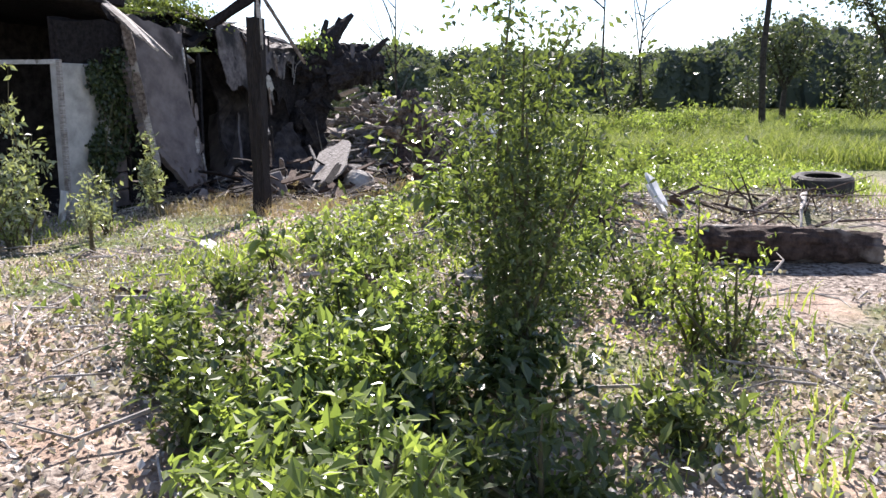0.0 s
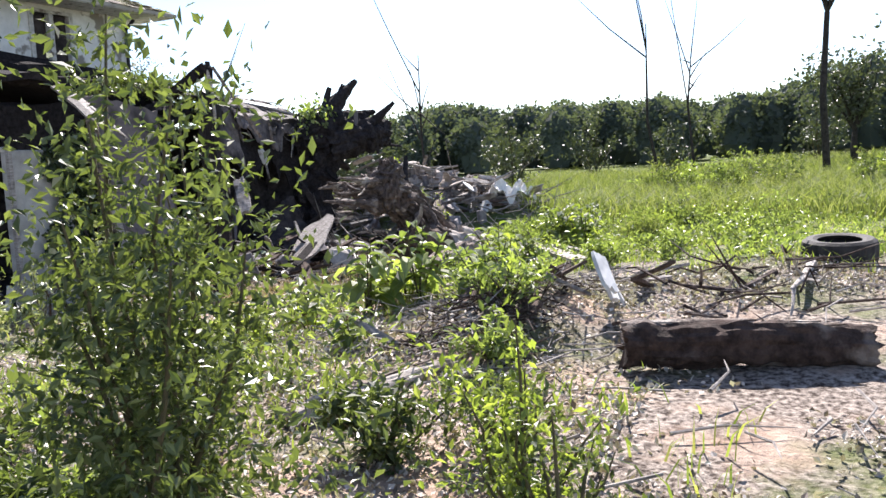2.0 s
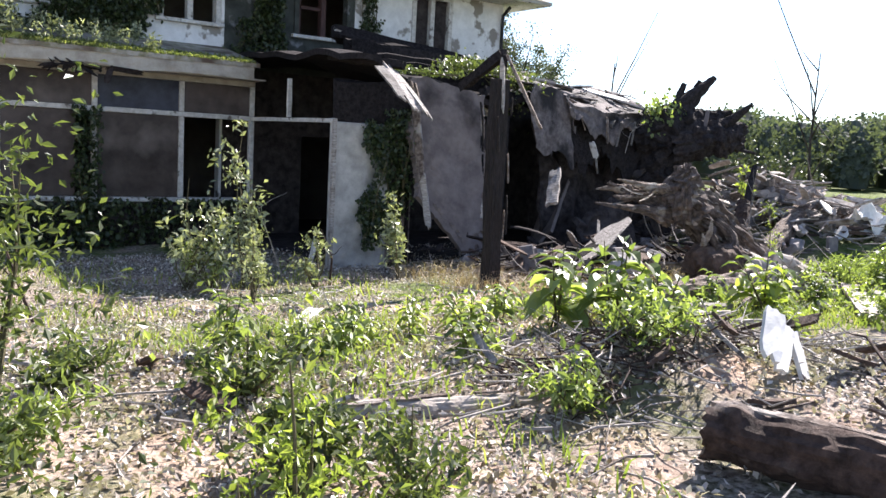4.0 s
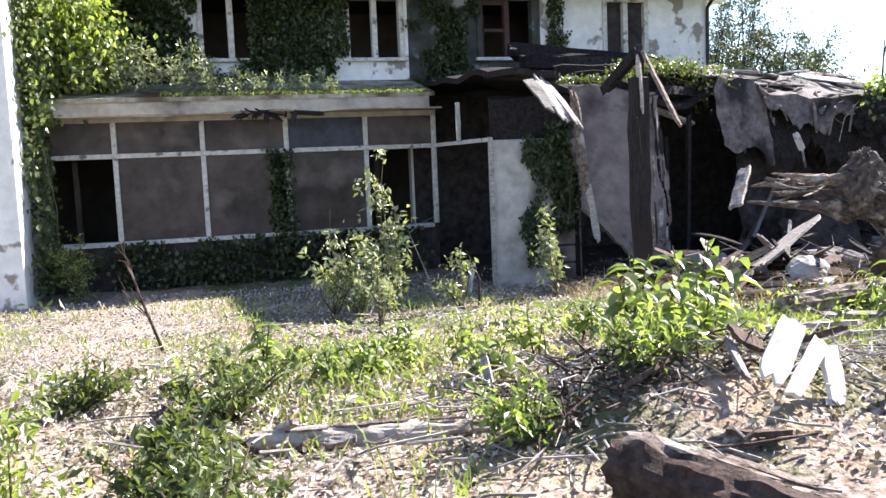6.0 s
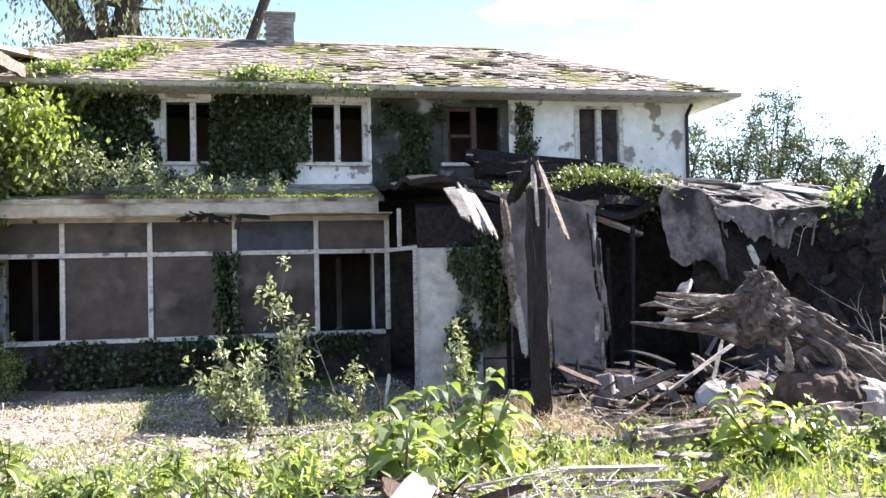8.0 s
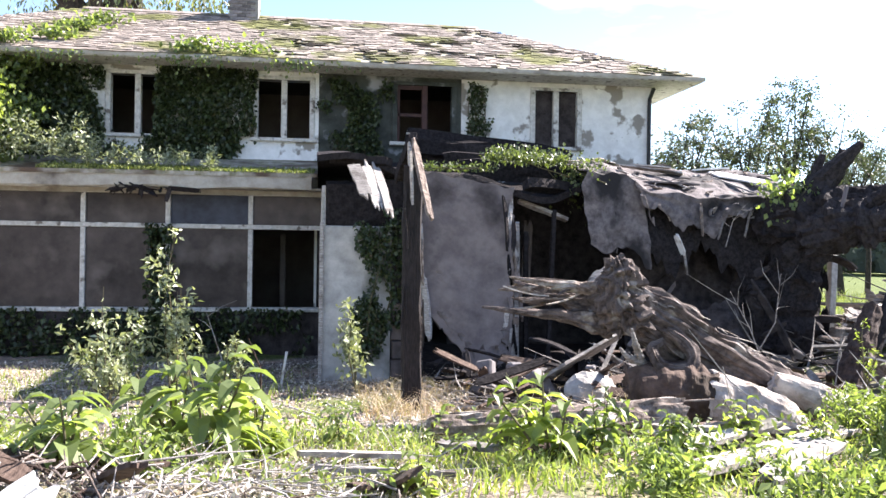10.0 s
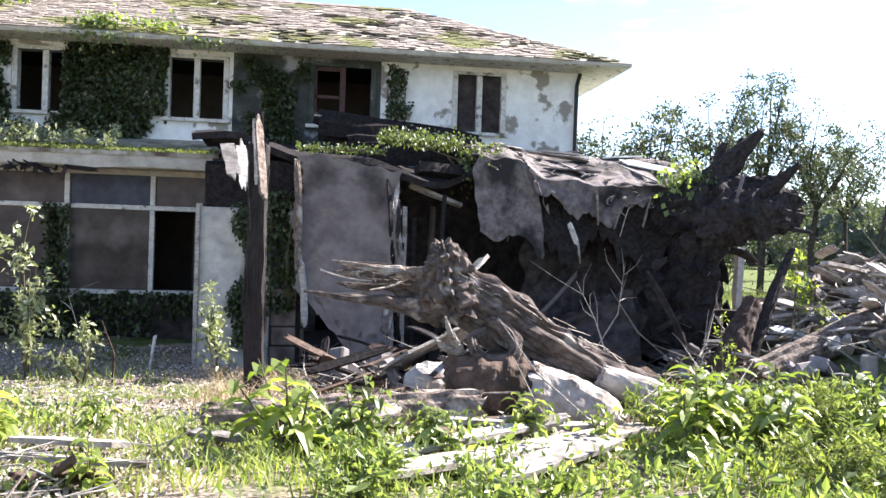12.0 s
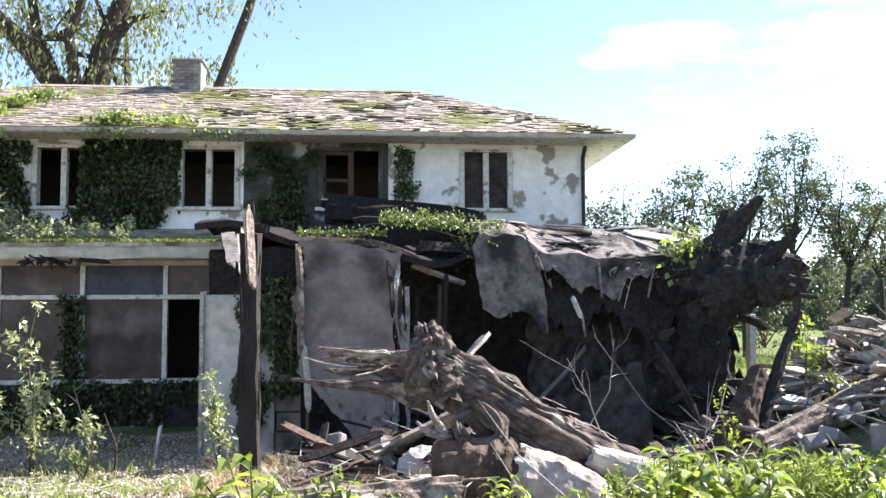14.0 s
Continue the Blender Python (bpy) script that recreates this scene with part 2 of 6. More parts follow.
class Geo:
    """Vertices and faces in world metres."""
    def __init__(self):
        self.v, self.f, self.n = [], [], 0

    def add(self, v, f):
        v = np.asarray(v, float)
        self.v.append(v)
        self.f.extend([tuple(i + self.n for i in q) for q in f])
        self.n += len(v)
        return self

    def box(self, lo, hi):
        (a, b, c), (d, e, g) = lo, hi
        return self.add([(a, b, c), (d, b, c), (d, e, c), (a, e, c), (a, b, g), (d, b, g), (d, e, g), (a, e, g)],
                        [(0, 3, 2, 1), (4, 5, 6, 7), (0, 1, 5, 4), (1, 2, 6, 5), (2, 3, 7, 6), (3, 0, 4, 7)])

    def plank(self, p, q, width, thick, roll=0.0, jag=0.25, bend=0.0, seg=5):
        """A worn board from p to q with splintered ends."""
        p, q = np.array(p, float), np.array(q, float)
        d = q - p
        length = np.linalg.norm(d)
        d /= length
        s = np.cross(d, (0, 0, 1) if abs(d[2]) < 0.9 else (1, 0, 0))
        s /= np.linalg.norm(s)
        u = np.cross(s, d)
        c, k = math.cos(roll), math.sin(roll)
        s, u = s * c + u * k, u * c - s * k
        v, f, m = [], [], 4
        for i in range(seg + 1):
            t = i / seg
            w = width * (1 + rng.normal(0, 0.05)) * (1 - (0.35 * jag if i in (0, seg) else 0))
            for j in range(m + 1):
                a = j / m - 0.5
                end = (rng.uniform(-1, 0.3) if i == seg else rng.uniform(-0.3, 1)) * jag * width if i in (0, seg) else 0
                o = p + d * (length * t + end) + s * a * w + u * bend * math.sin(math.pi * t)
                v += [o + u * (thick / 2 + rng.normal(0, thick * 0.06)), o - u * (thick / 2 + rng.normal(0, thick * 0.06))]
        r = 2 * (m + 1)
        for i in range(seg):
            for j in range(m):
                a = i * r + 2 * j
                f += [(a, a + r, a + r + 2, a + 2), (a + 1, a + 3, a + r + 3, a + r + 1)]
            a = i * r
            f += [(a, a + 1, a + r + 1, a + r), (a + 2 * m, a + 2 * m + r, a + 2 * m + r + 1, a + 2 * m + 1)]
        for a, flip in ((0, 1), (seg * r, 0)):
            for j in range(m):
                g = (a + 2 * j, a + 2 * j + 2, a + 2 * j + 3, a + 2 * j + 1)
                f.append(g if flip else g[::-1])
        return self.add(v, f)

    def tube(self, pts, radii, sides=8, rough=0.0, caps=True):
        pts = np.array(pts, float)
        k = len(pts)
        v, f = [], []
        tan = np.gradient(pts, axis=0)
        tan /= np.linalg.norm(tan, axis=1)[:, None] + 1e-9
        s = np.cross(tan[0], (0.3, 0.2, 1) if abs(tan[0][2]) < 0.9 else (1, 0.1, 0))
        lump = rng.normal(0, 1, sides) * 0.6
        for i in range(k):
            s = s - tan[i] * (s @ tan[i])
            s /= np.linalg.norm(s) + 1e-9
            u = np.cross(tan[i], s)
            for j in range(sides):
                a = 2 * math.pi * j / sides
                r = radii[i] * (1 + rough * (lump[j] + rng.normal(0, 0.5)))
                v.append(pts[i] + (s * math.cos(a) + u * math.sin(a)) * r)
        for i in range(k - 1):
            for j in range(sides):
                a, b = i * sides + j, i * sides + (j + 1) % sides
                f.append((a, b, b + sides, a + sides))
        if caps:
            v += [pts[0] - tan[0] * radii[0] * 0.15, pts[-1] + tan[-1] * radii[-1] * 0.15]
            for j in range(sides):
                f += [(k * sides, (j + 1) % sides, j), (k * sides + 1, (k - 1) * sides + j, (k - 1) * sides + (j + 1) % sides)]
        return self.add(v, f)

    def bark(self, pts, radii, rings=40, sides=36, amp=0.14, fibre=7.0, seed=0.0, ragged=0.0):
        """A gnarled limb: smooth course, lengthwise ridges, lumps, and ragged ends."""
        P, R = np.array(pts, float), np.array(radii, float)
        k = len(P)
        Q = np.concatenate([[2 * P[0] - P[1]], P, [2 * P[-1] - P[-2]]])
        v, f, pos, rad = [], [], [], []
        for i in range(rings):
            t = i / (rings - 1) * (k - 1)
            j = min(int(t), k - 2)
            s = t - j
            a, b, c, d = Q[j], Q[j + 1], Q[j + 2], Q[j + 3]
            pos.append(0.5 * (2 * b + (c - a) * s + (2 * a - 5 * b + 4 * c - d) * s * s + (3 * b - a - 3 * c + d) * s ** 3))
            rad.append(R[j] + (R[j + 1] - R[j]) * s)
        pos = np.array(pos)
        tan = np.gradient(pos, axis=0)
        tan /= np.linalg.norm(tan, axis=1)[:, None] + 1e-9
        side = np.cross(tan[0], (0.3, 0.2, 1) if abs(tan[0][2]) < 0.9 else (1, 0.1, 0))
        for i in range(rings):
            side = side - tan[i] * (side @ tan[i])
            side /= np.linalg.norm(side) + 1e-9
            u = np.cross(tan[i], side)
            for j in range(sides):
                a = 2 * math.pi * j / sides
                ca, sa = math.cos(a), math.sin(a)
                w = i / rings * 3
                ridge = noise.noise(Vector((ca * fibre * 0.5, sa * fibre * 0.5, w + seed))) + 0.6 * noise.noise(Vector((ca * fibre, sa * fibre, 2.5 * w + seed))) + 0.45 * noise.noise(Vector((ca * fibre * 2.4, sa * fibre * 2.4, 5 * w + seed)))
                lump = noise.noise(Vector((ca * 1.1, sa * 1.1, 4 * w + seed + 9)))
                end = ragged * rad[i] * noise.noise(Vector((ca * 4, sa * 4, seed + 20))) if i in (0, rings - 1) else 0
                v.append(pos[i] + (side * ca + u * sa) * rad[i] * (1 + amp * (ridge + 1.2 * lump)) + tan[i] * end)
        for i in range(rings - 1):
            for j in range(sides):
                a, b = i * sides + j, i * sides + (j + 1) % sides
                f.append((a, b, b + sides, a + sides))
        v += [pos[0] + tan[0] * rad[0] * 0.1, pos[-1] - tan[-1] * rad[-1] * 0.1]
        for j in range(sides):
            f += [(rings * sides, (j + 1) % sides, j), (rings * sides + 1, (rings - 1) * sides + j, (rings - 1) * sides + (j + 1) % sides)]
        return self.add(v, f)

    def leaves(self, pts, size, up=0.6, aspect=0.45, along=None, spread=0.35):
        """Folded leaf blades at pts; up: how far they lie flat."""
        pts = np.asarray(pts, float)
        k = len(pts)
        if not k:
            return self
        d = rng.normal(0, 1, (k, 3)) if along is None else np.asarray(along, float) + rng.normal(0, spread, (k, 3))
        d /= np.linalg.norm(d, axis=1)[:, None] + 1e-9
        nrm = rng.normal(0, 1, (k, 3)) * (1 - up) + np.array((0, 0, 1.0)) * up
        s = np.cross(d, nrm)
        s /= np.linalg.norm(s, axis=1)[:, None] + 1e-9
        u = np.cross(s, d)
        z = (size * rng.uniform(0.6, 1.35, k))[:, None]
        b = pts
        v = np.stack([b, b + d * z * 0.45 - s * z * aspect * 0.5 + u * z * 0.1, b + d * z, b + d * z * 0.45 + s * z * aspect * 0.5 + u * z * 0.1], 1).reshape(-1, 3)
        i = np.arange(k)[:, None] * 4 + self.n
        f = np.concatenate([i + (0, 1, 2), i + (0, 2, 3)], 1).reshape(-1, 3)
        self.v.append(v)
        self.f.extend(map(tuple, f.tolist()))
        self.n += 4 * k
        return self

    def blades(self, pts, height, width, lean=0.35):
        """Grass blades, each bent once."""
        pts = np.asarray(pts, float)
        k = len(pts)
        a = rng.uniform(0, 2 * math.pi, k)
        s = np.stack([np.cos(a), np.sin(a), np.zeros(k)], 1)
        o = rng.normal(0, lean, (k, 3)) * (1, 1, 0)
        h = (height * rng.uniform(0.5, 1.3, k))[:, None]
        w = width * rng.uniform(0.7, 1.3, k)[:, None]
        mid = pts + np.array((0, 0, 0.6)) * h + o * h * 0.3
        tip = pts + np.array((0, 0, 0.95)) * h + o * h
        v = np.stack([pts - s * w, pts + s * w, mid + s * w * 0.8, mid - s * w * 0.8, tip], 1).reshape(-1, 3)
        i = np.arange(k)[:, None] * 5 + self.n
        self.v.append(v)
        self.f.extend(map(tuple, (i + (0, 1, 2, 3)).tolist()))
        self.f.extend(map(tuple, (i + (3, 2, 4)).tolist()))
        self.n += 5 * k
        return self


def origin_of(ob):
    o = Vector((0, 0, 0))
    while ob:
        o += ob.location
        ob = ob.parent
    return o


def thing(name, at, label, category, group="", kind=""):
    ob = new(name)
    ob.empty_display_size = 0.1
    ob.location = at
    return tagged(ob, label, category, group, kind)


def part(name, geo, mat, parent=None, label="", smooth=False, bevel=0.0, at=None):
    """One mesh object from world geometry, under a thing or a part (or alone)."""
    me = bpy.data.meshes.new(name)
    o = np.array(origin_of(parent)) if parent else np.array(at if at is not None else (0, 0, 0), float)
    v = np.concatenate(geo.v) - o
    me.from_pydata(v.tolist(), [], geo.f)
    if bevel:
        bm = bmesh.new()
        bm.from_mesh(me)
        bmesh.ops.bevel(bm, geom=bm.edges[:], offset=bevel, segments=1, affect="EDGES", clamp_overlap=True)
        bm.to_mesh(me)
        bm.free()
    if smooth:
        me.polygons.foreach_set("use_smooth", [True] * len(me.polygons))
    me.materials.append(mat)
    ob = new(name, me)
    if parent:
        ob.parent = parent
    else:
        ob.location = o
    if label:
        ob["label"] = label
    return ob


def smooth_step(a, b, x):
    t = np.clip((x - a) / (b - a), 0, 1)
    return t * t * (3 - 2 * t)


def gz(x, y):
    """Height of the ground."""
    x, y = np.asarray(x, float), np.asarray(y, float)
    z = 0.12 + 0.38 * smooth_step(-4.5, -10, y) + 0.3 * smooth_step(14, 45, x)
    z = z + 0.28 * np.exp(-((x - 5.3) ** 2 / 6 + (y + 12.7) ** 2 / 1.8)) + 0.2 * np.exp(-((x - 3.0) ** 2 / 1.5 + (y + 10.9) ** 2 / 1.0))
    z = z + 0.25 * np.exp(-((x - 12.5) ** 2 / 8 + (y + 5.5) ** 2 / 5)) + 0.2 * np.exp(-((x - 7.2) ** 2 / 2 + (y + 5.5) ** 2 / 1.2))
    z = z + 0.22 * np.exp(-((x - 2.1) ** 2 / 0.5 + (y + 10.9) ** 2 / 0.35))
    z = z + 1.3 * np.exp(-((x - 13.7) ** 2 / 2.2 + (y + 3.5) ** 2 / 3)) + 0.6 * np.exp(-((x - 12.9) ** 2 / 2 + (y + 6.0) ** 2 / 2.5))
    z = z + 0.03 * np.sin(2.1 * x + 0.7 * y) * np.sin(1.7 * y - 0.4 * x) + 0.015 * np.sin(5.3 * x + 2 * y) * np.sin(4.7 * y)
    return z


def on_ground(x, y, dz=0.0):
    return (x, y, float(gz(x, y)) + dz)


def scatter(n, x0, x1, y0, y1, keep=None):
    x, y = rng.uniform(x0, x1, n), rng.uniform(y0, y1, n)
    if keep is not None:
        k = keep(x, y) > rng.uniform(0, 1, n)
        x, y = x[k], y[k]
    return np.stack([x, y, gz(x, y)], 1)


def patchy(x, y, s=1.0, a=0.0):
    """0..1 in soft patches."""
    return np.clip(0.5 + 0.5 * np.sin(1.3 * s * x + 0.8 * s * y + a) * np.sin(0.9 * s * y - 0.5 * s * x + 1.7 * a) + 0.3 * np.sin(2.9 * s * x + a) * np.sin(3.1 * s * y), 0, 1)

# ---- ground ----
gx = np.concatenate([np.linspace(-900, -40, 12), np.linspace(-36, -9, 14), np.arange(-8, 15, 0.2), np.linspace(15.5, 60, 60), np.linspace(75, 900, 14)])
gy = np.concatenate([np.linspace(-900, -60, 12), np.linspace(-50, -19, 14), np.arange(-18, 3, 0.2), np.linspace(3.5, 50, 40), np.linspace(70, 900, 12)])
X, Y = np.meshgrid(gx, gy, indexing="ij")
Z = gz(X, Y)
g = Geo()
nx, ny = len(gx), len(gy)
ii = (np.arange(nx - 1)[:, None] * ny + np.arange(ny - 1)[None]).ravel()
g.add(np.stack([X.ravel(), Y.ravel(), Z.ravel()], 1), np.stack([ii, ii + ny, ii + ny + 1, ii + 1], 1).tolist())
ground = tagged(part("ground", g, M_GROUND, smooth=True), "sandy yard with dry leaf litter, running into meadow", "ground", kind="structure")

# ---- the house ----
WY = 1.13
house = thing("house", (3.3, 4, 0), "derelict two-storey house with peeling white walls and hipped roof", "house")


def wall_x(x0, x1, z0, z1, y, thick, holes=()):
    """A wall along x with openings (x0, x1, z0, z1) cut through."""
    w = Geo()
    xs = sorted({x0, x1, *(v for h in holes for v in h[:2])})
    zs = sorted({z0, z1, *(v for h in holes for v in h[2:])})
    solid = {(i, k) for i in range(len(xs) - 1) for k in range(len(zs) - 1)
             if not any(h[0] <= xs[i] and xs[i + 1] <= h[1] and h[2] <= zs[k] and zs[k + 1] <= h[3] for h in holes)}
    nz = len(zs)
    at = lambda i, k, b: (i * nz + k) * 2 + b
    verts = [(x, y + b * thick, z) for x in xs for z in zs for b in (0, 1)]
    faces = []
    for i, k in solid:
        faces += [(at(i, k, 0), at(i + 1, k, 0), at(i + 1, k + 1, 0), at(i, k + 1, 0)), (at(i, k, 1), at(i, k + 1, 1), at(i + 1, k + 1, 1), at(i + 1, k, 1))]
        for di, dk, p, q in ((-1, 0, (i, k), (i, k + 1)), (1, 0, (i + 1, k + 1), (i + 1, k)), (0, -1, (i + 1, k), (i, k)), (0, 1, (i, k + 1), (i + 1, k + 1))):
            if (i + di, k + dk) not in solid:
                faces.append((at(*p, 0), at(*q, 0), at(*q, 1), at(*p, 1)))
    used = sorted({v for f in faces for v in f})
    new_id = {v: n for n, v in enumerate(used)}
    return w.add([verts[v] for v in used], [tuple(new_id[v] for v in f) for f in faces])


WIN = [(0.11, 1.17), (2.77, 3.83), (5.4, 6.56), (8.13, 9.08)]
WZ0, WZ1 = 4.07, 5.17
HOLES = [(a, b, WZ0, WZ1) for a, b in WIN]
part("wall", wall_x(-4.2, 3.95, 0.0, 5.4, WY, 0.2, [h for h in HOLES[:2]] + [(-2.6, 3.9, 0.1, 2.95)]), M_WHITE, house, "white stucco wall stained green and grey")
part("wall", wall_x(3.952, 6.7, 3.3, 5.4, WY, 0.2, HOLES[2:3]), M_SMOKE, house, "smoke-blackened wall between the upper windows")
part("wall", wall_x(6.702, 10.57, 3.3, 5.4, WY, 0.2, HOLES[3:]), M_WHITE, house, "white peeling painted wall")
part("wall", wall_x(3.952, 10.57, 0.0, 3.298, WY, 0.2, [(5.6, 6.5, 0.1, 2.1)]), M_CHARSHADE, house, "charred ground floor wall")
part("wall", Geo().box((10.37, WY + 0.202, 0), (10.57, 7.3, 5.4)), M_WHITE, house)
part("wall", Geo().box((-4.2, WY + 0.202, 0), (-4.0, 7.3, 5.4)), M_WHITE, house)
part("wall", Geo().box((-4.2, 7.302, 0), (10.57, 7.5, 5.4)), M_WHITE, house)
part("partition", Geo().box((-3.998, 4.0, 0.0), (10.368, 4.1, 5.4)), M_PLASTER, house, "brown inner wall seen through the windows")
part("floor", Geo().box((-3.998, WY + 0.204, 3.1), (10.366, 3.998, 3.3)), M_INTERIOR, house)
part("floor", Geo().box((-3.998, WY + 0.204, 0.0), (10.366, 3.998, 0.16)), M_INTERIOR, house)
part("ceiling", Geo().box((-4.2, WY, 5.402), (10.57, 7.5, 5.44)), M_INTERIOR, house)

for k, (a, b) in enumerate(WIN):
    y0, t = WY - 0.035, 0.09
    fr = Geo()
    fr.box((a - 0.05, y0, WZ0), (a + 0.05, y0 + 0.2, WZ1)).box((b - 0.05, y0, WZ0), (b + 0.05, y0 + 0.2, WZ1)).box((a - 0.05, y0, WZ1), (b + 0.05, y0 + 0.2, WZ1 + 0.07))
    win = part("window", fr, M_TRIM if k != 2 else M_SMOKE, house, "empty window with peeling white frame", bevel=0.008)
    part("sill", Geo().box((a - 0.1, y0 - 0.05, WZ0 - 0.07), (b + 0.1, y0 + 0.2, WZ0)), M_TRIM, win, bevel=0.012)
    mid = (a + b) / 2
    part("mullion", Geo().box((mid - 0.055, y0 + 0.01, WZ0), (mid + 0.055, y0 + 0.16, WZ1)), M_TRIM if k != 2 else M_RED, win, bevel=0.01)
    if k == 2:
        s = Geo()
        s.box((a + 0.05, y0 + 0.05, WZ1 - 0.08), (mid - 0.055, y0 + 0.1, WZ1)).box((a + 0.05, y0 + 0.05, WZ0 + 0.5), (mid - 0.055, y0 + 0.1, WZ0 + 0.56)).box((a + 0.05, y0 + 0.05, WZ0), (a + 0.1, y0 + 0.1, WZ1 - 0.08))
        part("sash", s, M_RED, win, "scorched red sash")
    if k == 3:
        part("blind", Geo().box((a + 0.05, y0 + 0.12, WZ0 + 0.02), (mid - 0.06, y0 + 0.13, WZ1)).box((mid + 0.06, y0 + 0.12, WZ0 + 0.02), (b - 0.05, y0 + 0.13, WZ1)), M_CHARSHADE, win, "dark brown drawn blind")

# roof
EX0, EX1, EY0, EY1, EZ = -4.95, 11.35, 0.4, 8.0, 5.42
RY, RZ, HIP = 4.2, 7.15, 3.8
r = Geo()
top = [(EX0, EY0, EZ), (EX1, EY0, EZ), (EX1, EY1, EZ), (EX0, EY1, EZ), (EX0 + HIP, RY, RZ), (EX1 - HIP, RY, RZ)]
low = [(x, y, z - 0.06) for x, y, z in top]
r.add(top + low, [(0, 1, 5, 4), (1, 2, 5), (2, 3, 4, 5), (3, 0, 4), (7, 6, 10, 11), (8, 7, 11), (9, 8, 11, 10), (6, 9, 10), (0, 6, 7, 1), (1, 7, 8, 2), (2, 8, 9, 3), (3, 9, 6, 0)])
roof = part("roof", r, M_DECK, house, "hipped roof of weathered, moss-grown shingles")
fa = Geo()
fa.box((EX0, EY0 - 0.025, EZ - 0.075), (EX1, EY0, EZ - 0.005)).box((EX1, EY0 - 0.025, EZ - 0.075), (EX1 + 0.025, EY1, EZ - 0.005))
part("eave_board", fa, M_FASCIA, roof)
so = Geo()
so.box((EX0, EY0, EZ - 0.09), (EX1, WY, EZ - 0.075)).box((10.57, WY, EZ - 0.09), (EX1, EY1, EZ - 0.075))
part("soffit", so, M_TRIM, roof)
# shingle courses on the front slope
sh = Geo()
sl = math.hypot(RY - EY0, RZ - EZ)
uy, uz = (RY - EY0) / sl, (RZ - EZ) / sl
for c in range(36):
    s0 = c * 0.118
    if s0 + 0.2 > sl:
        break
    xa, xb = EX0 + HIP * s0 / sl, EX1 - HIP * s0 / sl
    x = xa + rng.uniform(0, 0.2)
    while x < xb - 0.05:
        w = min(rng.uniform(0.13, 0.27), xb - x)
        bare = noise.noise(Vector((x * 0.9, s0 * 1.6, 4.0))) > 0.12 and x > 3.0
        if rng.uniform() > (0.42 if bare else 0.07):
            lift, tilt, skew = 0.006 + abs(rng.normal(0, 0.004)), rng.uniform(0.006, 0.02) * (2 if bare else 1), rng.normal(0, 0.012)
            a0, a1 = s0 - 0.03 + rng.normal(0, 0.009), s0 + 0.15
            pt = lambda xx, s, h: (xx, EY0 + uy * s - uz * h, EZ + uz * s + uy * h)
            sh.add([pt(x, a0 + skew, lift + tilt), pt(x + w - 0.008, a0 - skew * 0.5, lift + tilt), pt(x + w - 0.008, a1, lift), pt(x, a1, lift),
                    pt(x, a0 + skew, lift + tilt - 0.014), pt(x + w - 0.008, a0 - skew * 0.5, lift + tilt - 0.014)], [(0, 1, 2, 3), (4, 5, 1, 0), (5, 2, 1), (4, 0, 3)])
        x += w
tagged(part("shingles", sh, M_SHINGLE, roof, "lifting grey-brown shingles with moss"), kind="stuff")
for i in range(30):
    rc = Geo()
    a = EX0 + HIP + i * 0.29
    rc.add([(a, RY - 0.14, RZ - 0.03), (a + 0.3, RY - 0.14, RZ - 0.035), (a + 0.3, RY, RZ + 0.045), (a, RY, RZ + 0.05), (a, RY + 0.14, RZ - 0.03), (a + 0.3, RY + 0.14, RZ - 0.035)], [(0, 1, 2, 3), (3, 2, 5, 4)])
    part("ridge_cap", rc, M_SHINGLE, roof)
spout = Geo()
spout.tube([(10.5, WY - 0.32, 5.24), (10.52, WY - 0.07, 5.08), (10.52, WY - 0.06, 4.9), (10.52, WY - 0.06, 3.1)], [0.04] * 4, 8)
part("downspout", spout, M_DARKMETAL, house, "black metal downspout at the wall corner")

chimney = thing("chimney", (2.3, 4.05, 6.4), "short grey brick chimney on the roof ridge", "chimney")
part("core", Geo().box((2.0, 3.77, 6.4), (2.6, 4.33, 7.66)), M_MORTAR, chimney)
part("cap", Geo().box((1.95, 3.72, 7.662), (2.65, 4.38, 7.72)), M_MORTAR, chimney, bevel=0.015)
brick_mesh = None
for c in range(15):
    z = 6.6 + c * 0.071
    for side in range(2):
        for k in range(3):
            off = 0.1 * (c % 2)
            if side == 0:
                a, b = 2.0 + k * 0.2 + off * (k < 3) - 0.05, 3.755
                if a + 0.19 > 2.62:
                    continue
            else:
                a, b = 1.985, 3.8 + k * 0.19
                if k == 2 and c % 2:
                    continue
            if brick_mesh is None:
                bo = part("brick", Geo().box((0, 0, 0), (0.19, 0.03, 0.06)), M_BRICK, None, bevel=0.005)
                brick_mesh = bo.data
            else:
                bo = new("brick", brick_mesh)
            bo.parent = chimney
            bo.location = Vector((a, b, z)) - chimney.location
            if side:
                bo.rotation_euler = (0, 0, radians(90))
                bo.location.x += 0.03

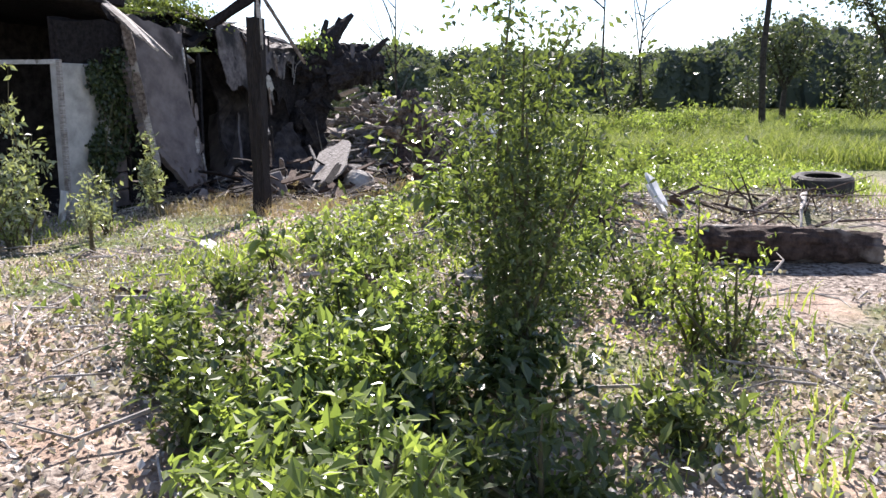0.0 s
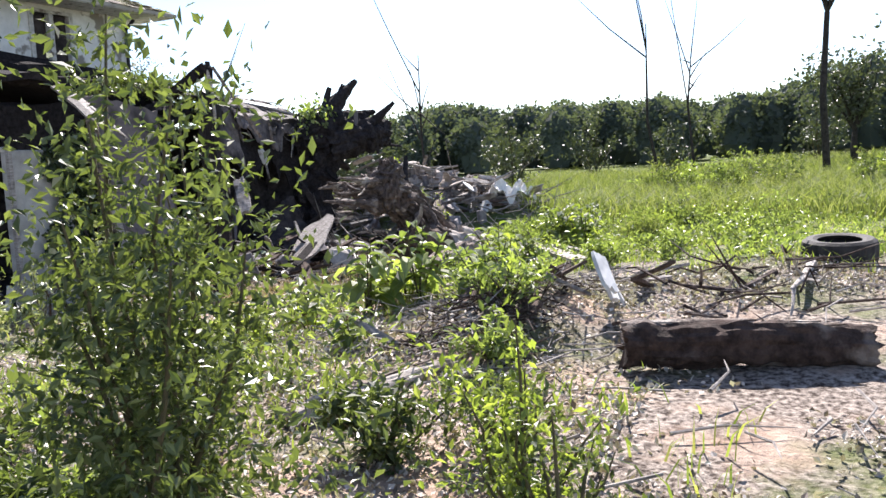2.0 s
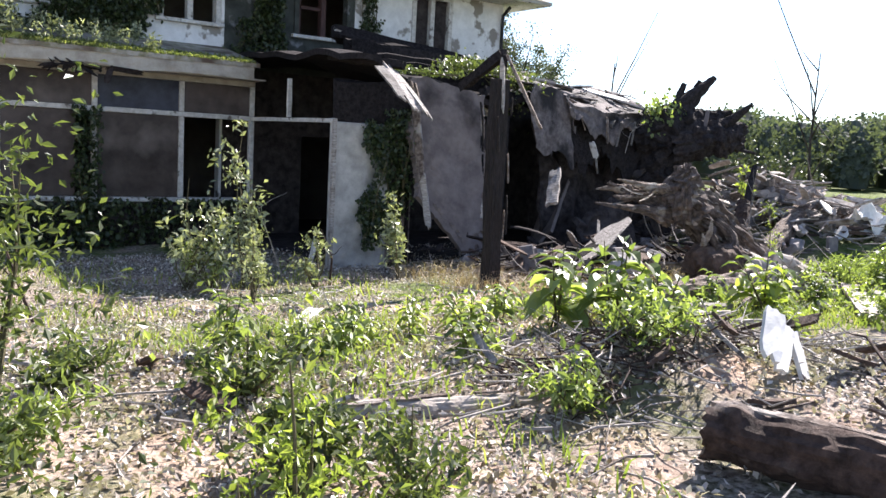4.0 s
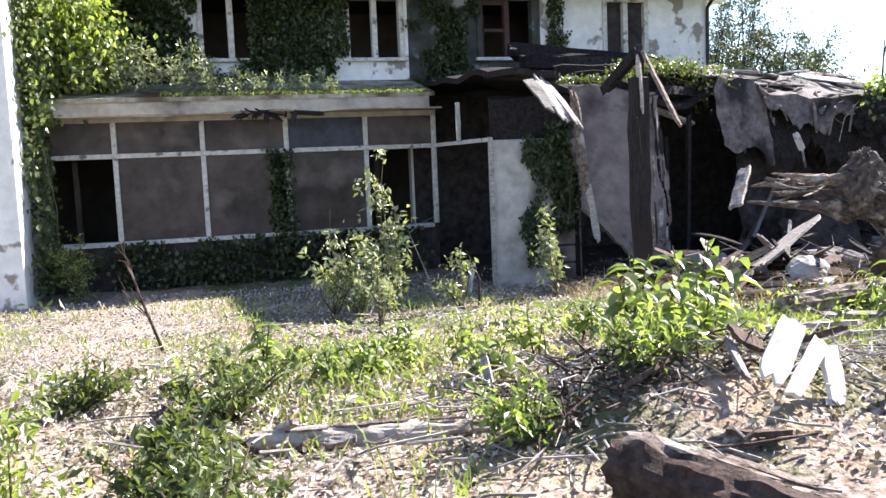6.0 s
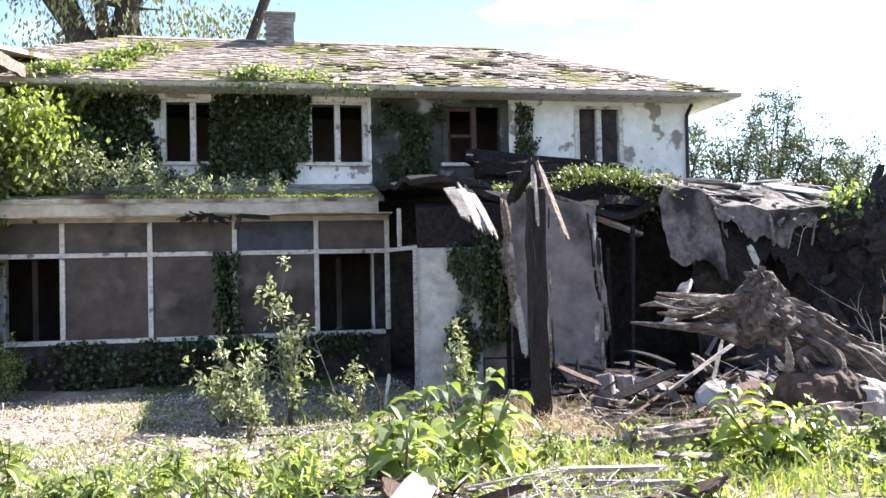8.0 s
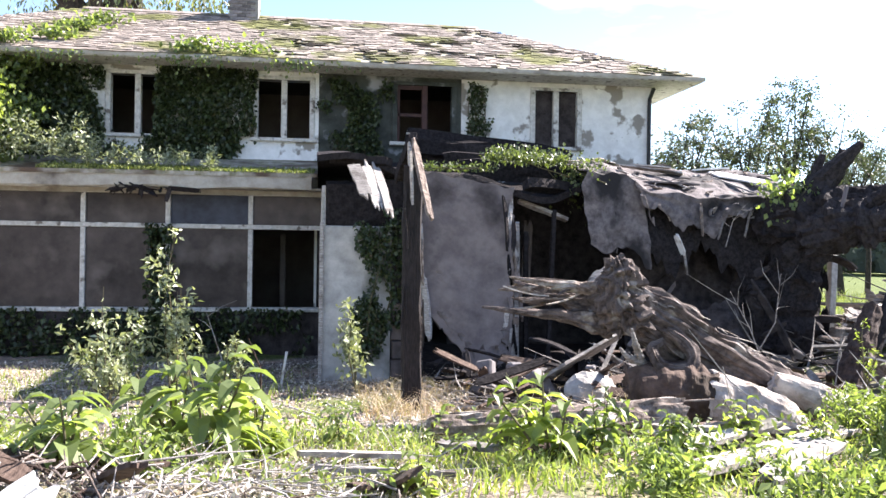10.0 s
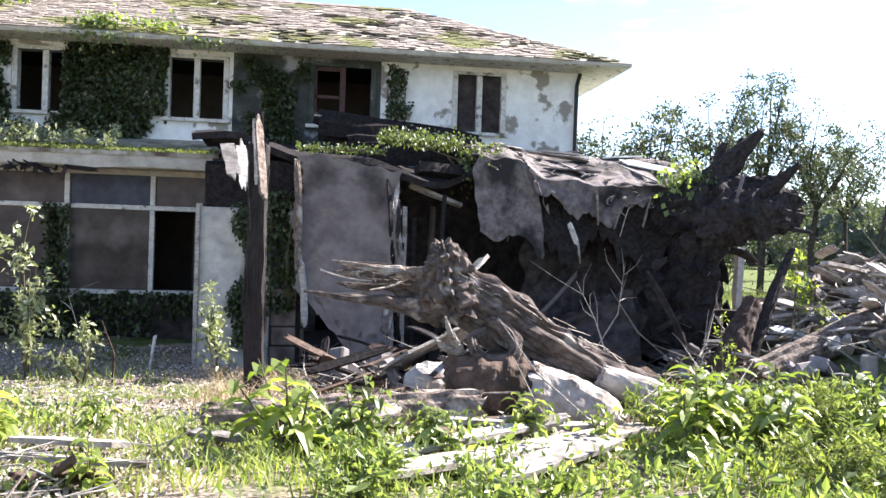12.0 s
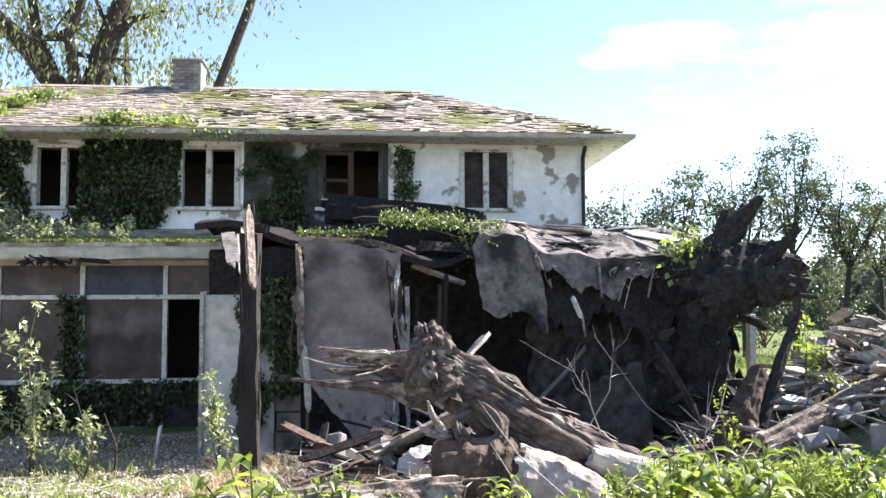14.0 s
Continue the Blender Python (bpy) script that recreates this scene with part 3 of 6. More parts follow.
# ---- the enclosed porch ----
porch = thing("porch", (0.7, 0, 0), "enclosed porch with dusty panes in white mullions", "porch")
PX0, PX1 = -2.62, 4.1
# near-black char colour puts the shade below the sill into the wall
part("knee_wall", Geo().box((PX0, 0.0, 0.0), (PX1, 0.14, 0.86)), M_CHARSHADE, porch, "grimy low wall under the panes, darkened for shade", bevel=0.01)
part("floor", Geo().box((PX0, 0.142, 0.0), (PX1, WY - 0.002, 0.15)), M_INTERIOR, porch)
part("sill", Geo().box((PX0, -0.06, 0.862), (PX1 - 0.1, 0.16, 0.94)), M_TRIM, porch, bevel=0.012)
part("rail", Geo().box((PX0, -0.03, 2.31), (PX1, 0.09, 2.39)), M_TRIM, porch, bevel=0.008)
part("head_beam", Geo().box((PX0, -0.02, 2.9), (PX1, 0.14, 3.02)), M_FASCIA, porch)
MULL = [-2.57, -1.4, 0.0, 1.4, 2.8, 4.06]
for i, x in enumerate(MULL):
    part("mullion", Geo().box((x - 0.042, -0.02, 0.942), (x + 0.042, 0.08, 2.308)), M_TRIM, porch, bevel=0.008)
    part("mullion", Geo().box((x - 0.042, -0.02, 2.392), (x + 0.042, 0.08, 2.898)), M_TRIM, porch, bevel=0.008)
for i, (a, b) in enumerate(zip(MULL, MULL[1:])):
    part("pane", Geo().box((a + 0.044, 0.025, 2.394), (b - 0.044, 0.032, 2.896)), M_BLUEPANE if i == 3 else M_PANE, porch, "dust-filmed upper pane")
    if i in (1, 2, 3):
        part("pane", Geo().box((a + 0.044, 0.025, 0.944), (b - 0.044 - (0.25 if i == 2 else 0), 0.032, 2.306)), M_PANE, porch, "brown dust-filmed pane with painted reflections")
for x, z1 in ((-2.2, 2.3), (3.3, 2.25)):
    part("inner_frame", Geo().box((x - 0.05, 1.5, 0.2), (x + 0.05, 1.58, z1)), M_PLASTER, porch, "pale inner door frame in the dark room", bevel=0.006)
part("fascia", Geo().plank((PX0 + 0.01, -0.5, 3.1), (3.85, -0.52, 3.14), 0.05, 0.26, 0, 0.1, seg=10), M_FASCIA, porch, "dirty cream fascia board")
part("soffit", Geo().box((PX0 + 0.004, -0.47, 2.99), (4.1, 0.0, 3.018)), M_FASCIA, porch)
pr = Geo()
pr.add([(PX0 + 0.004, -0.56, 3.24), (3.95, -0.56, 3.27), (3.95, WY, 3.66), (PX0 + 0.004, WY, 3.64), (PX0 + 0.004, -0.56, 3.17), (3.95, -0.56, 3.2), (3.95, WY, 3.56), (PX0 + 0.004, WY, 3.54)],
       [(0, 1, 2, 3), (7, 6, 5, 4), (0, 4, 5, 1), (1, 5, 6, 2), (2, 6, 7, 3), (3, 7, 4, 0)])
proof = part("roof", pr, M_DECK, porch, "low mossy porch roof")
mo = Geo()
mp_ = np.stack([rng.uniform(-0.6, 3.9, 5000), -0.56 + np.abs(rng.normal(0, 0.22, 5000)), np.zeros(5000)], 1)
mp_[:, 2] = 3.25 + (mp_[:, 1] + 0.56) * 0.23
mo.blades(mp_, 0.06, 0.012, 0.6)
tagged(part("moss", mo, L_FIELD, proof, "pale green moss along the roof edge"), kind="stuff")
for i in range(14):
    rag = Geo()
    a = 1.1 + rng.normal(0, 0.35)
    rag.plank((a, -0.53, 3.0 + rng.normal(0, 0.04)), (a + rng.normal(0, 0.3), -0.5, 2.95 - abs(rng.normal(0, 0.12))), 0.1, 0.01, rng.uniform(0, 3), 0.8)
    part("torn_lining", rag, M_CHAR, porch, "torn blackened lining under the eave")

# ---- the front wing beside the porch ----
front = thing("front_wing", (-5, 0, 0), "white two-storey wing of the house beside the porch", "house")
FY = -1.6
part("wall", Geo().box((-7.6, FY, 0.0), (-2.622, FY + 0.2, 5.3)), M_WHITE, front, "white stucco front wall", bevel=0.012)
part("wall", Geo().box((-2.82, FY + 0.202, 0.0), (-2.624, WY - 0.002, 5.3)), M_WHITE, front, "white stucco side wall", bevel=0.012)
part("wall", Geo().box((-7.6, FY + 0.202, 0.0), (-7.4, 7.3, 5.3)), M_WHITE, front)
fr_ = Geo()
fr_.add([(-8.15, FY - 0.5, 5.44), (-2.06, FY - 0.5, 5.44), (-2.06, 2.6, 6.3), (-8.15, 2.6, 6.3), (-8.15, FY - 0.5, 5.36), (-2.06, FY - 0.5, 5.36), (-2.06, 2.6, 6.22), (-8.15, 2.6, 6.22)],
        [(0, 1, 2, 3), (7, 6, 5, 4), (0, 4, 5, 1), (1, 5, 6, 2), (2, 6, 7, 3), (3, 7, 4, 0)])
froof = part("roof", fr_, M_DECK, front, "low mossy roof of the front wing")
part("fascia", Geo().plank((-8.15, FY - 0.52, 5.3), (-2.05, FY - 0.52, 5.31), 0.04, 0.22, 0, 0.1, seg=10), M_FASCIA, froof, "dirty cream fascia board")
part("fascia", Geo().plank((-2.04, FY - 0.5, 5.31), (-2.04, 0.36, 5.5), 0.04, 0.2, 0, 0.1, seg=8), M_BARK, froof, "dirty cream fascia board")
part("soffit", Geo().box((-8.1, FY - 0.48, 5.27), (-2.08, FY - 0.002, 5.295)), M_FASCIA, froof)

# ---- the burnt wing ----
wing = thing("burnt_wing", (8, -1.5, 0), "burnt-out, collapsed single-storey wing of the house", "ruin")
part("wall", Geo().box((4.05, -3.1, 0.0), (5.02, -2.94, 2.32)), M_BLOCKWALL, wing, "white block wall with a climbing vine", bevel=0.012)
blocks = Geo()
for i, z in enumerate((0.15, 0.42, 0.69, 0.96)):
    blocks.box((5.03 + 0.02 * (i % 2), -3.05, z), (5.5, -2.9, z + 0.25))
part("block_wall", blocks, M_CONCRETE, wing, "sooty concrete blocks", bevel=0.012)
part("door_frame", Geo().plank((4.03, -3.13, 0.1), (4.03, -3.13, 2.36), 0.07, 0.05, 0, 0.2), M_SILVER, wing)
part("rail", Geo().plank((4.06, 0.0, 2.35), (4.05, -3.1, 2.33), 0.05, 0.06, 0, 0.1), M_TRIM, wing)
part("mullion", Geo().plank((4.06, -1.5, 2.38), (4.06, -1.5, 3.0), 0.06, 0.06, 0, 0.1), M_TRIM, wing)
part("lintel", Geo().plank((4.1, -3.0, 2.62), (5.6, -3.0, 2.66), 0.16, 0.6, 0, 0.15), M_CHAR, wing, "charred lintel")
part("wall", Geo().box((11.7, -2.6, 0.0), (11.85, 1.1, 2.9)), M_CHARSHADE, wing)
part("wall", Geo().box((10.572, WY, 0.0), (11.85, WY + 0.2, 3.5)), M_CHARSHADE, wing)
part("floor", Geo().box((4.1, -2.9, 0.0), (11.7, WY - 0.002, 0.17)), M_CHARSHADE, wing)


def crumpled(name, parent, mat, nx_, ny_, fn, thick, label=""):
    """A sheet over u, v in 0..1 by fn(u, v), made thick."""
    u, v = np.meshgrid(np.linspace(0, 1, nx_), np.linspace(0, 1, ny_), indexing="ij")
    p = np.array([fn(a, b) for a, b in zip(u.ravel(), v.ravel())])
    i = (np.arange(nx_ - 1)[:, None] * ny_ + np.arange(ny_ - 1)[None]).ravel()
    q = Geo().add(p, np.stack([i, i + 1, i + ny_ + 1, i + ny_], 1).tolist())
    ob = part(name, q, mat, parent, label)
    md = ob.modifiers.new("thickness", "SOLIDIFY")
    md.thickness, md.offset = thick, 0
    return ob


def wob(x, y, s, a):
    return a * noise.noise(Vector((x * s, y * s, 3.1)))


crumpled("roof", wing, M_CHAR, 40, 14, lambda u, v: (3.95 + 8.1 * u, -2.95 - 0.4 * float(smooth_step(0.18, 0.05, u)) * (1 - v) + 4.05 * v + wob(u * 8, v, 1.5, 0.25) * (1 - v), 3.02 + 0.22 * float(smooth_step(0.22, 0.05, u)) * (1 - v) + 0.5 * v + wob(u * 8, v * 4, 0.9, 0.2) - 0.25 * math.exp(-((u - 0.42) / 0.08) ** 2) - 0.42 * float(smooth_step(0.5, 0.62, u)) * (1 - v)), 0.09, "sagging charred roof deck")
for a, b, w in (((5.5, -0.15, 4.02), (8.35, -0.9, 3.62), 0.3), ((4.15, -2.6, 3.3), (4.95, -3.55, 3.2), 0.14),
                ((7.0, -2.8, 3.0), (8.3, -2.4, 2.95), 0.2), ((5.6, -0.6, 3.75), (7.2, -0.5, 3.7), 0.35)):
    part("beam", Geo().plank(a, b, w, w * 0.75, rng.uniform(0, 0.5), 0.5), M_CHAR, wing, "burnt black roof timber")
part("beam", Geo().plank((5.75, -0.55, 3.66), (8.3, -1.1, 3.46), 0.5, 0.07, 1.5, 0.4, 0.05, 8), M_CHAR, wing, "charred boards lying on the burnt roof")
part("beam", Geo().plank((6.3, -1.3, 3.34), (8.5, -1.9, 3.24), 0.36, 0.06, 1.35, 0.5, 0.04, 8), M_CHAR, wing, "charred boards lying on the burnt roof")
part("beam", Geo().plank((6.0, -0.8, 3.5), (7.9, -1.5, 3.34), 0.4, 0.06, 1.2, 0.5, 0.05, 8), M_CHAR, wing, "charred boards lying on the burnt roof")
for a, b in (((5.52, -0.2, 4.1), (6.1, -0.1, 4.03)), ((5.5, -0.3, 4.05), (6.0, -0.25, 3.97))):
    part("lath", Geo().plank(a, b, 0.05, 0.03), M_BOARDWHITE, wing, "white splintered lath")
for x, z0, z1, mt in ((6.88, 0.3, 2.45, M_SILVER), (7.02, 0.3, 2.3, M_CHAR), (6.78, 0.4, 2.4, M_CHAR), (7.35, 0.25, 2.6, M_CHAR), (5.42, 0.2, 2.7, M_CHAR)):
    part("stud", Geo().plank((x, -3.05, z0), (x + rng.normal(0, 0.05), -3.0, z1), 0.08, 0.06, 0, 0.8), mt, wing, "burnt door stud")
part("inner_panel", Geo().plank((7.45, -1.2, 1.2), (7.5, -1.2, 2.5), 0.5, 0.03, 0, 0.3), M_CONCRETE, wing)
part("board", Geo().plank((6.95, -2.75, 2.75), (7.75, -2.65, 2.48), 0.1, 0.05, 0.3), M_SILVER, wing, "pale broken board hanging from the roof")
part("corner_post", Geo().plank((12.06, -2.72, 0.4), (12.1, -2.72, 2.0), 0.14, 0.1, 0, 0.1), M_TRIM, wing, "white corner post left standing")

slab = thing("fallen_wall_slab", (5.9, -3.7, 0.5), "scorched grey stucco wall slab leaning outwards", "wall slab")


def slab_at(u, v):
    left = 5.36 + 0.05 * math.sin(9 * v) + wob(v * 5, 1, 1.3, 0.12) + wob(v * 30, 1, 1.3, 0.06)
    right = 6.78 - 0.12 * (1 - v) + wob(v * 5, 7, 1.3, 0.1) + wob(v * 30, 7, 1.3, 0.07)
    low = 0.4 + 0.85 * max(0.0, 1 - u / 0.62) + wob(u * 5, 3, 1.5, 0.12) + wob(u * 25, 3, 1.5, 0.08)
    hi = 3.12 - 0.24 * u + wob(u * 6, 9, 1.5, 0.06)
    z = low + (hi - low) * v
    return (left + (right - left) * u, -3.08 - 0.46 * (max(0.0, 3.12 - z) / 2.6) ** 1.2 + wob(u * 2, v * 2, 1.0, 0.05), z)


crumpled("slab", slab, M_CONCRETE, 40, 60, slab_at, 0.11)

felt = thing("roofing_felt", (9.8, -3.0, 2.7), "torn grey roofing felt hanging over the burnt wing", "roofing felt")


def felt_z(x, y):
    """Height of the felt where it slopes down to the broken roof edge."""
    t = min(1.0, max(0.0, (-1.3 - y) / 1.85))
    return 3.46 - 0.03 * (x - 9) - (0.58 - 0.3 * float(smooth_step(9.0, 8.4, x))) * t ** 1.15 + wob(x, y, 0.9, 0.12)


def felt_sheet(name, x0, x1, hang, rough, seed, back, nx_, mat, drop_z=0.0):
    """Felt lying on the sloping roof and hanging over its edge, torn along its hem."""
    def at(u, v):
        x = x0 + (x1 - x0) * u
        h = hang + rough * noise.noise(Vector((x * 1.3, 0.2, seed))) + rough * 0.7 * noise.noise(Vector((x * 3.1, 2.2, seed))) + rough * 0.22 * noise.noise(Vector((x * 11, 4.2, seed)))
        over, drop = min(1.0, v / 0.6), max(0.0, v - 0.6) / 0.4
        y = -1.3 - 1.8 * over + back - 0.12 * drop + wob(x * 1.2, v * 4 + seed, 1.4, 0.08)
        z = felt_z(x, -1.3 - 1.8 * over) - drop_z + wob(x * 2.2, v * 5 + seed, 1.3, 0.07) + wob(x * 6, v * 14 + seed, 1.2, 0.025) - max(0.05, h) * drop
        return (x + wob(x, v * 2, 1.0, 0.12) + wob(v * 9, seed, 1.2, 0.08), y, z)
    return crumpled(name, felt, mat, nx_, 44, at, 0.02)


felt_sheet("sheet", 7.9, 8.85, 1.15, 0.25, 5.0, 0.0, 40, M_TAR)
felt_sheet("sheet", 8.7, 10.2, 0.42, 0.5, 8.0, -0.04, 70, M_TAR)
felt_sheet("sheet", 9.9, 11.4, 0.2, 0.45, 17.0, 0.02, 70, M_TAR, -0.03)
felt_sheet("under_sheet", 8.5, 11.6, 0.9, 0.9, 11.0, 0.14, 100, M_CHAR, 0.1)
# the two M_SHEET pieces are pale patches for sun on the felt
for (x, y), (x2, y2), w, mt in (((8.9, -1.7), (9.9, -2.1), 0.12, M_SILVER), ((9.35, -2.2), (9.6, -2.9), 0.11, M_SILVER), ((9.0, -2.6), (9.8, -2.7), 0.2, M_TAR), ((10.5, -1.7), (11.2, -2.3), 0.34, M_SHEET), ((10.2, -1.6), (10.9, -1.5), 0.22, M_SHEET),
                                ((10.3, -2.0), (10.7, -2.9), 0.06, M_SILVER), ((8.4, -1.6), (8.9, -1.5), 0.09, M_SILVER), ((9.2, -1.4), (9.9, -1.5), 0.07, M_BARKPALE), ((10.9, -2.3), (11.3, -2.7), 0.1, M_SILVER)):
    part("scrap", Geo().plank((x, y, felt_z(x, y) + 0.06), (x2, y2, felt_z(x2, y2) + 0.06), w, 0.025, rng.uniform(-0.3, 0.3), 0.6), mt, felt, "pale splintered scrap, some standing in for sunlit felt")
for x, y, z, dx, dz, w, mt in ((9.62, -3.25, 2.75, 0.02, -0.5, 0.05, M_BARK), (9.2, -3.3, 2.3, 0.14, -0.36, 0.12, M_BOARDWHITE), (9.98, -3.25, 2.5, -0.1, -0.3, 0.04, M_SILVER), (10.45, -3.2, 2.7, -0.12, -0.45, 0.035, M_SILVER), (9.35, -3.3, 2.0, 0.03, -0.3, 0.035, M_SILVER)):
    part("scrap", Geo().plank((x, y, z), (x + dx, y - 0.04, z + dz), w, 0.02, 0.2, 0.8), mt, felt, "pale splintered scrap, some standing in for sunlit felt")
for i in range(24):
    x = rng.uniform(8.0, 11.4)
    a = np.array((x, -3.12 + rng.normal(0, 0.05), felt_z(x, -3.1) - abs(rng.normal(0.1, 0.2)) - (0.5 if x < 8.7 else 0)))
    d = np.array((rng.normal(0, 0.3), rng.normal(-0.05, 0.06), -abs(rng.normal(0.5, 0.5)))) * rng.uniform(0.2, 0.55)
    part("tatter", Geo().plank(a, a + d, rng.uniform(0.03, 0.18), 0.012, rng.uniform(-0.6, 0.6), 1.0, rng.normal(0, 0.04), 4), (M_TAR, M_CHAR, M_TAR, M_CHAR, M_CONCRETE, M_SILVER)[i % 6], felt)
for i in range(34):
    x, y = rng.uniform(8.1, 11.4), rng.uniform(-3.0, -1.4)
    d = np.array((rng.normal(0, 0.6), rng.normal(0, 0.3))) * rng.uniform(0.2, 0.7)
    part("scrap", Geo().plank((x, y, felt_z(x, y) + 0.05), (x + d[0], y + d[1], felt_z(x + d[0], y + d[1]) + 0.07), rng.uniform(0.02, 0.1), 0.015, rng.uniform(-0.6, 0.6), 1.0, rng.normal(0, 0.03), 4), (M_SILVER, M_TAR, M_BARK)[i % 3], felt)
fallen = thing("fallen_lining", (9.9, -2.9, 0.3), "charred wall lining fallen across the burnt wing", "wall lining")
crumpled("lining", fallen, M_CHARSHADE, 50, 24, lambda u, v: (8.75 + 2.6 * u + wob(v * 6, u * 3, 1.2, 0.2), -2.75 + 0.6 * v + 0.2 * u + wob(u * 5, v * 5, 1.1, 0.3),
         0.25 + (2.35 + wob(u * 8, 2, 1.3, 0.3)) * v), 0.05)
crumpled("lining", fallen, M_CHARSHADE, 24, 16, lambda u, v: (8.9 + 1.3 * u, -3.75 + 0.5 * v + wob(u * 4, v * 4, 1.0, 0.15), 0.25 + (0.55 + 0.55 * u + wob(u * 9, 2, 1.0, 0.15)) * v), 0.04, "dark grey broken panel")
inner = thing("collapsed_panel", (9.6, -2.4, 0.3), "dark grey wall panel collapsed inside the burnt wing", "wall panel")
part("panel", Geo().plank((8.6, -2.7, 0.3), (10.2, -1.6, 1.7), 1.0, 0.06, 0.9, 0.2), M_CONCRETE, inner)

for i in range(16):
    z = rng.uniform(0.4, 3.0)
    a = np.array((6.72 + rng.normal(0, 0.06), -3.1 - 0.5 * (3.1 - z) / 2.6, z))
    part("broken_edge", Geo().plank(a, a + (rng.normal(0, 0.05), rng.normal(0, 0.05), rng.uniform(-0.5, -0.15)), rng.uniform(0.03, 0.09), 0.03, rng.uniform(0, 3), 1.0, 0, 4), (M_CHAR, M_SILVER, M_CONCRETE)[i % 3], slab)
for k, (x, z0, z1) in enumerate(((6.7, 2.2, 0.5), (6.78, 2.4, 0.7), (6.84, 1.9, 0.4), (6.73, 1.5, 0.45), (6.9, 2.1, 0.9), (6.66, 2.8, 1.9))):
    yy = -3.16 - 0.04 * k
    part("broken_edge", Geo().plank((x, yy, z1 + 0.1), (x + rng.normal(0, 0.04), yy + 0.04, z0), rng.uniform(0.04, 0.08), 0.03, rng.uniform(0, 1), 1.3, rng.normal(0, 0.03), 7), (M_SILVER, M_BARK, M_CHAR)[k % 3], slab, "splintered batten at the slab edge")
part("broken_edge", Geo().plank((5.34, -3.2, 3.0), (5.4, -3.45, 1.5), 0.13, 0.04, 0.5, 1.0, 0.03, 8), M_BARK, slab, "splintered batten at the slab edge")
part("broken_edge", Geo().plank((5.42, -3.4, 1.7), (5.52, -3.55, 0.75), 0.1, 0.04, 0.7, 1.0, 0.03, 8), M_SILVER, slab, "splintered batten at the slab edge")
# the charred roof end
char_end = thing("charred_roof_end", (12.1, -3.3, 0.4), "heap of charred rafters sticking up from the burnt wing", "charred rafters")
def shard(pts, rad, seed, amp=0.22):
    return Geo().bark(pts, rad, 22, 14, amp, 3.0, seed, 0.9)


for k, (pts, rad) in enumerate((([(10.95, -3.2, 2.3), (11.2, -3.4, 2.75), (11.45, -3.65, 3.2), (11.74, -3.95, 3.62)], [0.4, 0.3, 0.17, 0.05]), ([(11.2, -3.3, 2.6), (11.4, -3.55, 3.0), (11.6, -3.72, 3.56)], [0.15, 0.09, 0.045]),
                                ([(11.1, -3.2, 2.6), (11.25, -3.4, 3.0), (11.42, -3.5, 3.5)], [0.14, 0.08, 0.045]), ([(11.4, -4.1, 2.4), (11.62, -4.4, 2.75), (11.86, -4.75, 3.12)], [0.16, 0.1, 0.04]),
                                ([(11.5, -3.7, 2.95), (11.75, -4.0, 2.92), (12.0, -4.2, 2.98)], [0.07, 0.09, 0.05]), ([(11.5, -4.2, 2.35), (11.8, -4.5, 2.28), (12.05, -4.78, 2.22)], [0.05, 0.04, 0.02]))):
    part("rafter", shard(pts, rad, 30.0 + k), M_CHAR, char_end)
for k, (pts, rad) in enumerate((([(10.7, -2.9, 2.45), (11.1, -3.3, 2.6), (11.5, -3.7, 2.62), (11.85, -4.1, 2.6)], [0.34, 0.42, 0.4, 0.3]), ([(11.1, -3.6, 2.3), (11.45, -4.0, 2.45), (11.75, -4.35, 2.5), (11.9, -4.6, 2.5)], [0.3, 0.36, 0.34, 0.22]),
                                ([(11.3, -2.9, 0.2), (11.2, -3.0, 1.0), (11.2, -3.2, 1.8), (11.3, -3.5, 2.4)], [0.5, 0.42, 0.36, 0.34]))):
    part("charred_mass", Geo().bark(pts, rad, 40, 34, 0.26, 5.0, 50.0 + k, 0.5), M_CHAR, char_end, "lump of charred roof and rafters")
for i in range(26):
    a = np.array((rng.uniform(10.3, 11.7), 0, rng.uniform(0.6, 2.9)))
    a[1] = -3.3 - 0.35 * max(0.0, a[2] - 1.6) + rng.normal(0, 0.12)
    d = np.array((rng.normal(0.2, 0.5), rng.normal(-0.1, 0.25), rng.normal(-0.1, 0.6))) * rng.uniform(0.3, 0.9)
    part("burnt_lath", Geo().plank(a, a + d, rng.uniform(0.05, 0.2), 0.03, rng.uniform(0, 3), 1.0, rng.normal(0, 0.04), 4), (M_CHAR, M_CHAR, M_CHARSHADE)[i % 3], char_end)
part("ash_mound", Geo().bark([(10.9, -2.4, 0.1), (11.0, -2.3, 0.5), (11.2, -2.4, 1.3), (11.3, -2.5, 2.2), (11.4, -2.6, 2.7)], [0.9, 0.8, 0.6, 0.5, 0.3], 30, 40, 0.2, 5, 60.0, 0.3), M_CHARSHADE, char_end)
part("bleached_strip", Geo().plank((11.42, -4.1, 3.0), (11.3, -4.15, 2.65), 0.09, 0.02, 0, 0.8), M_CONCRETE, char_end)

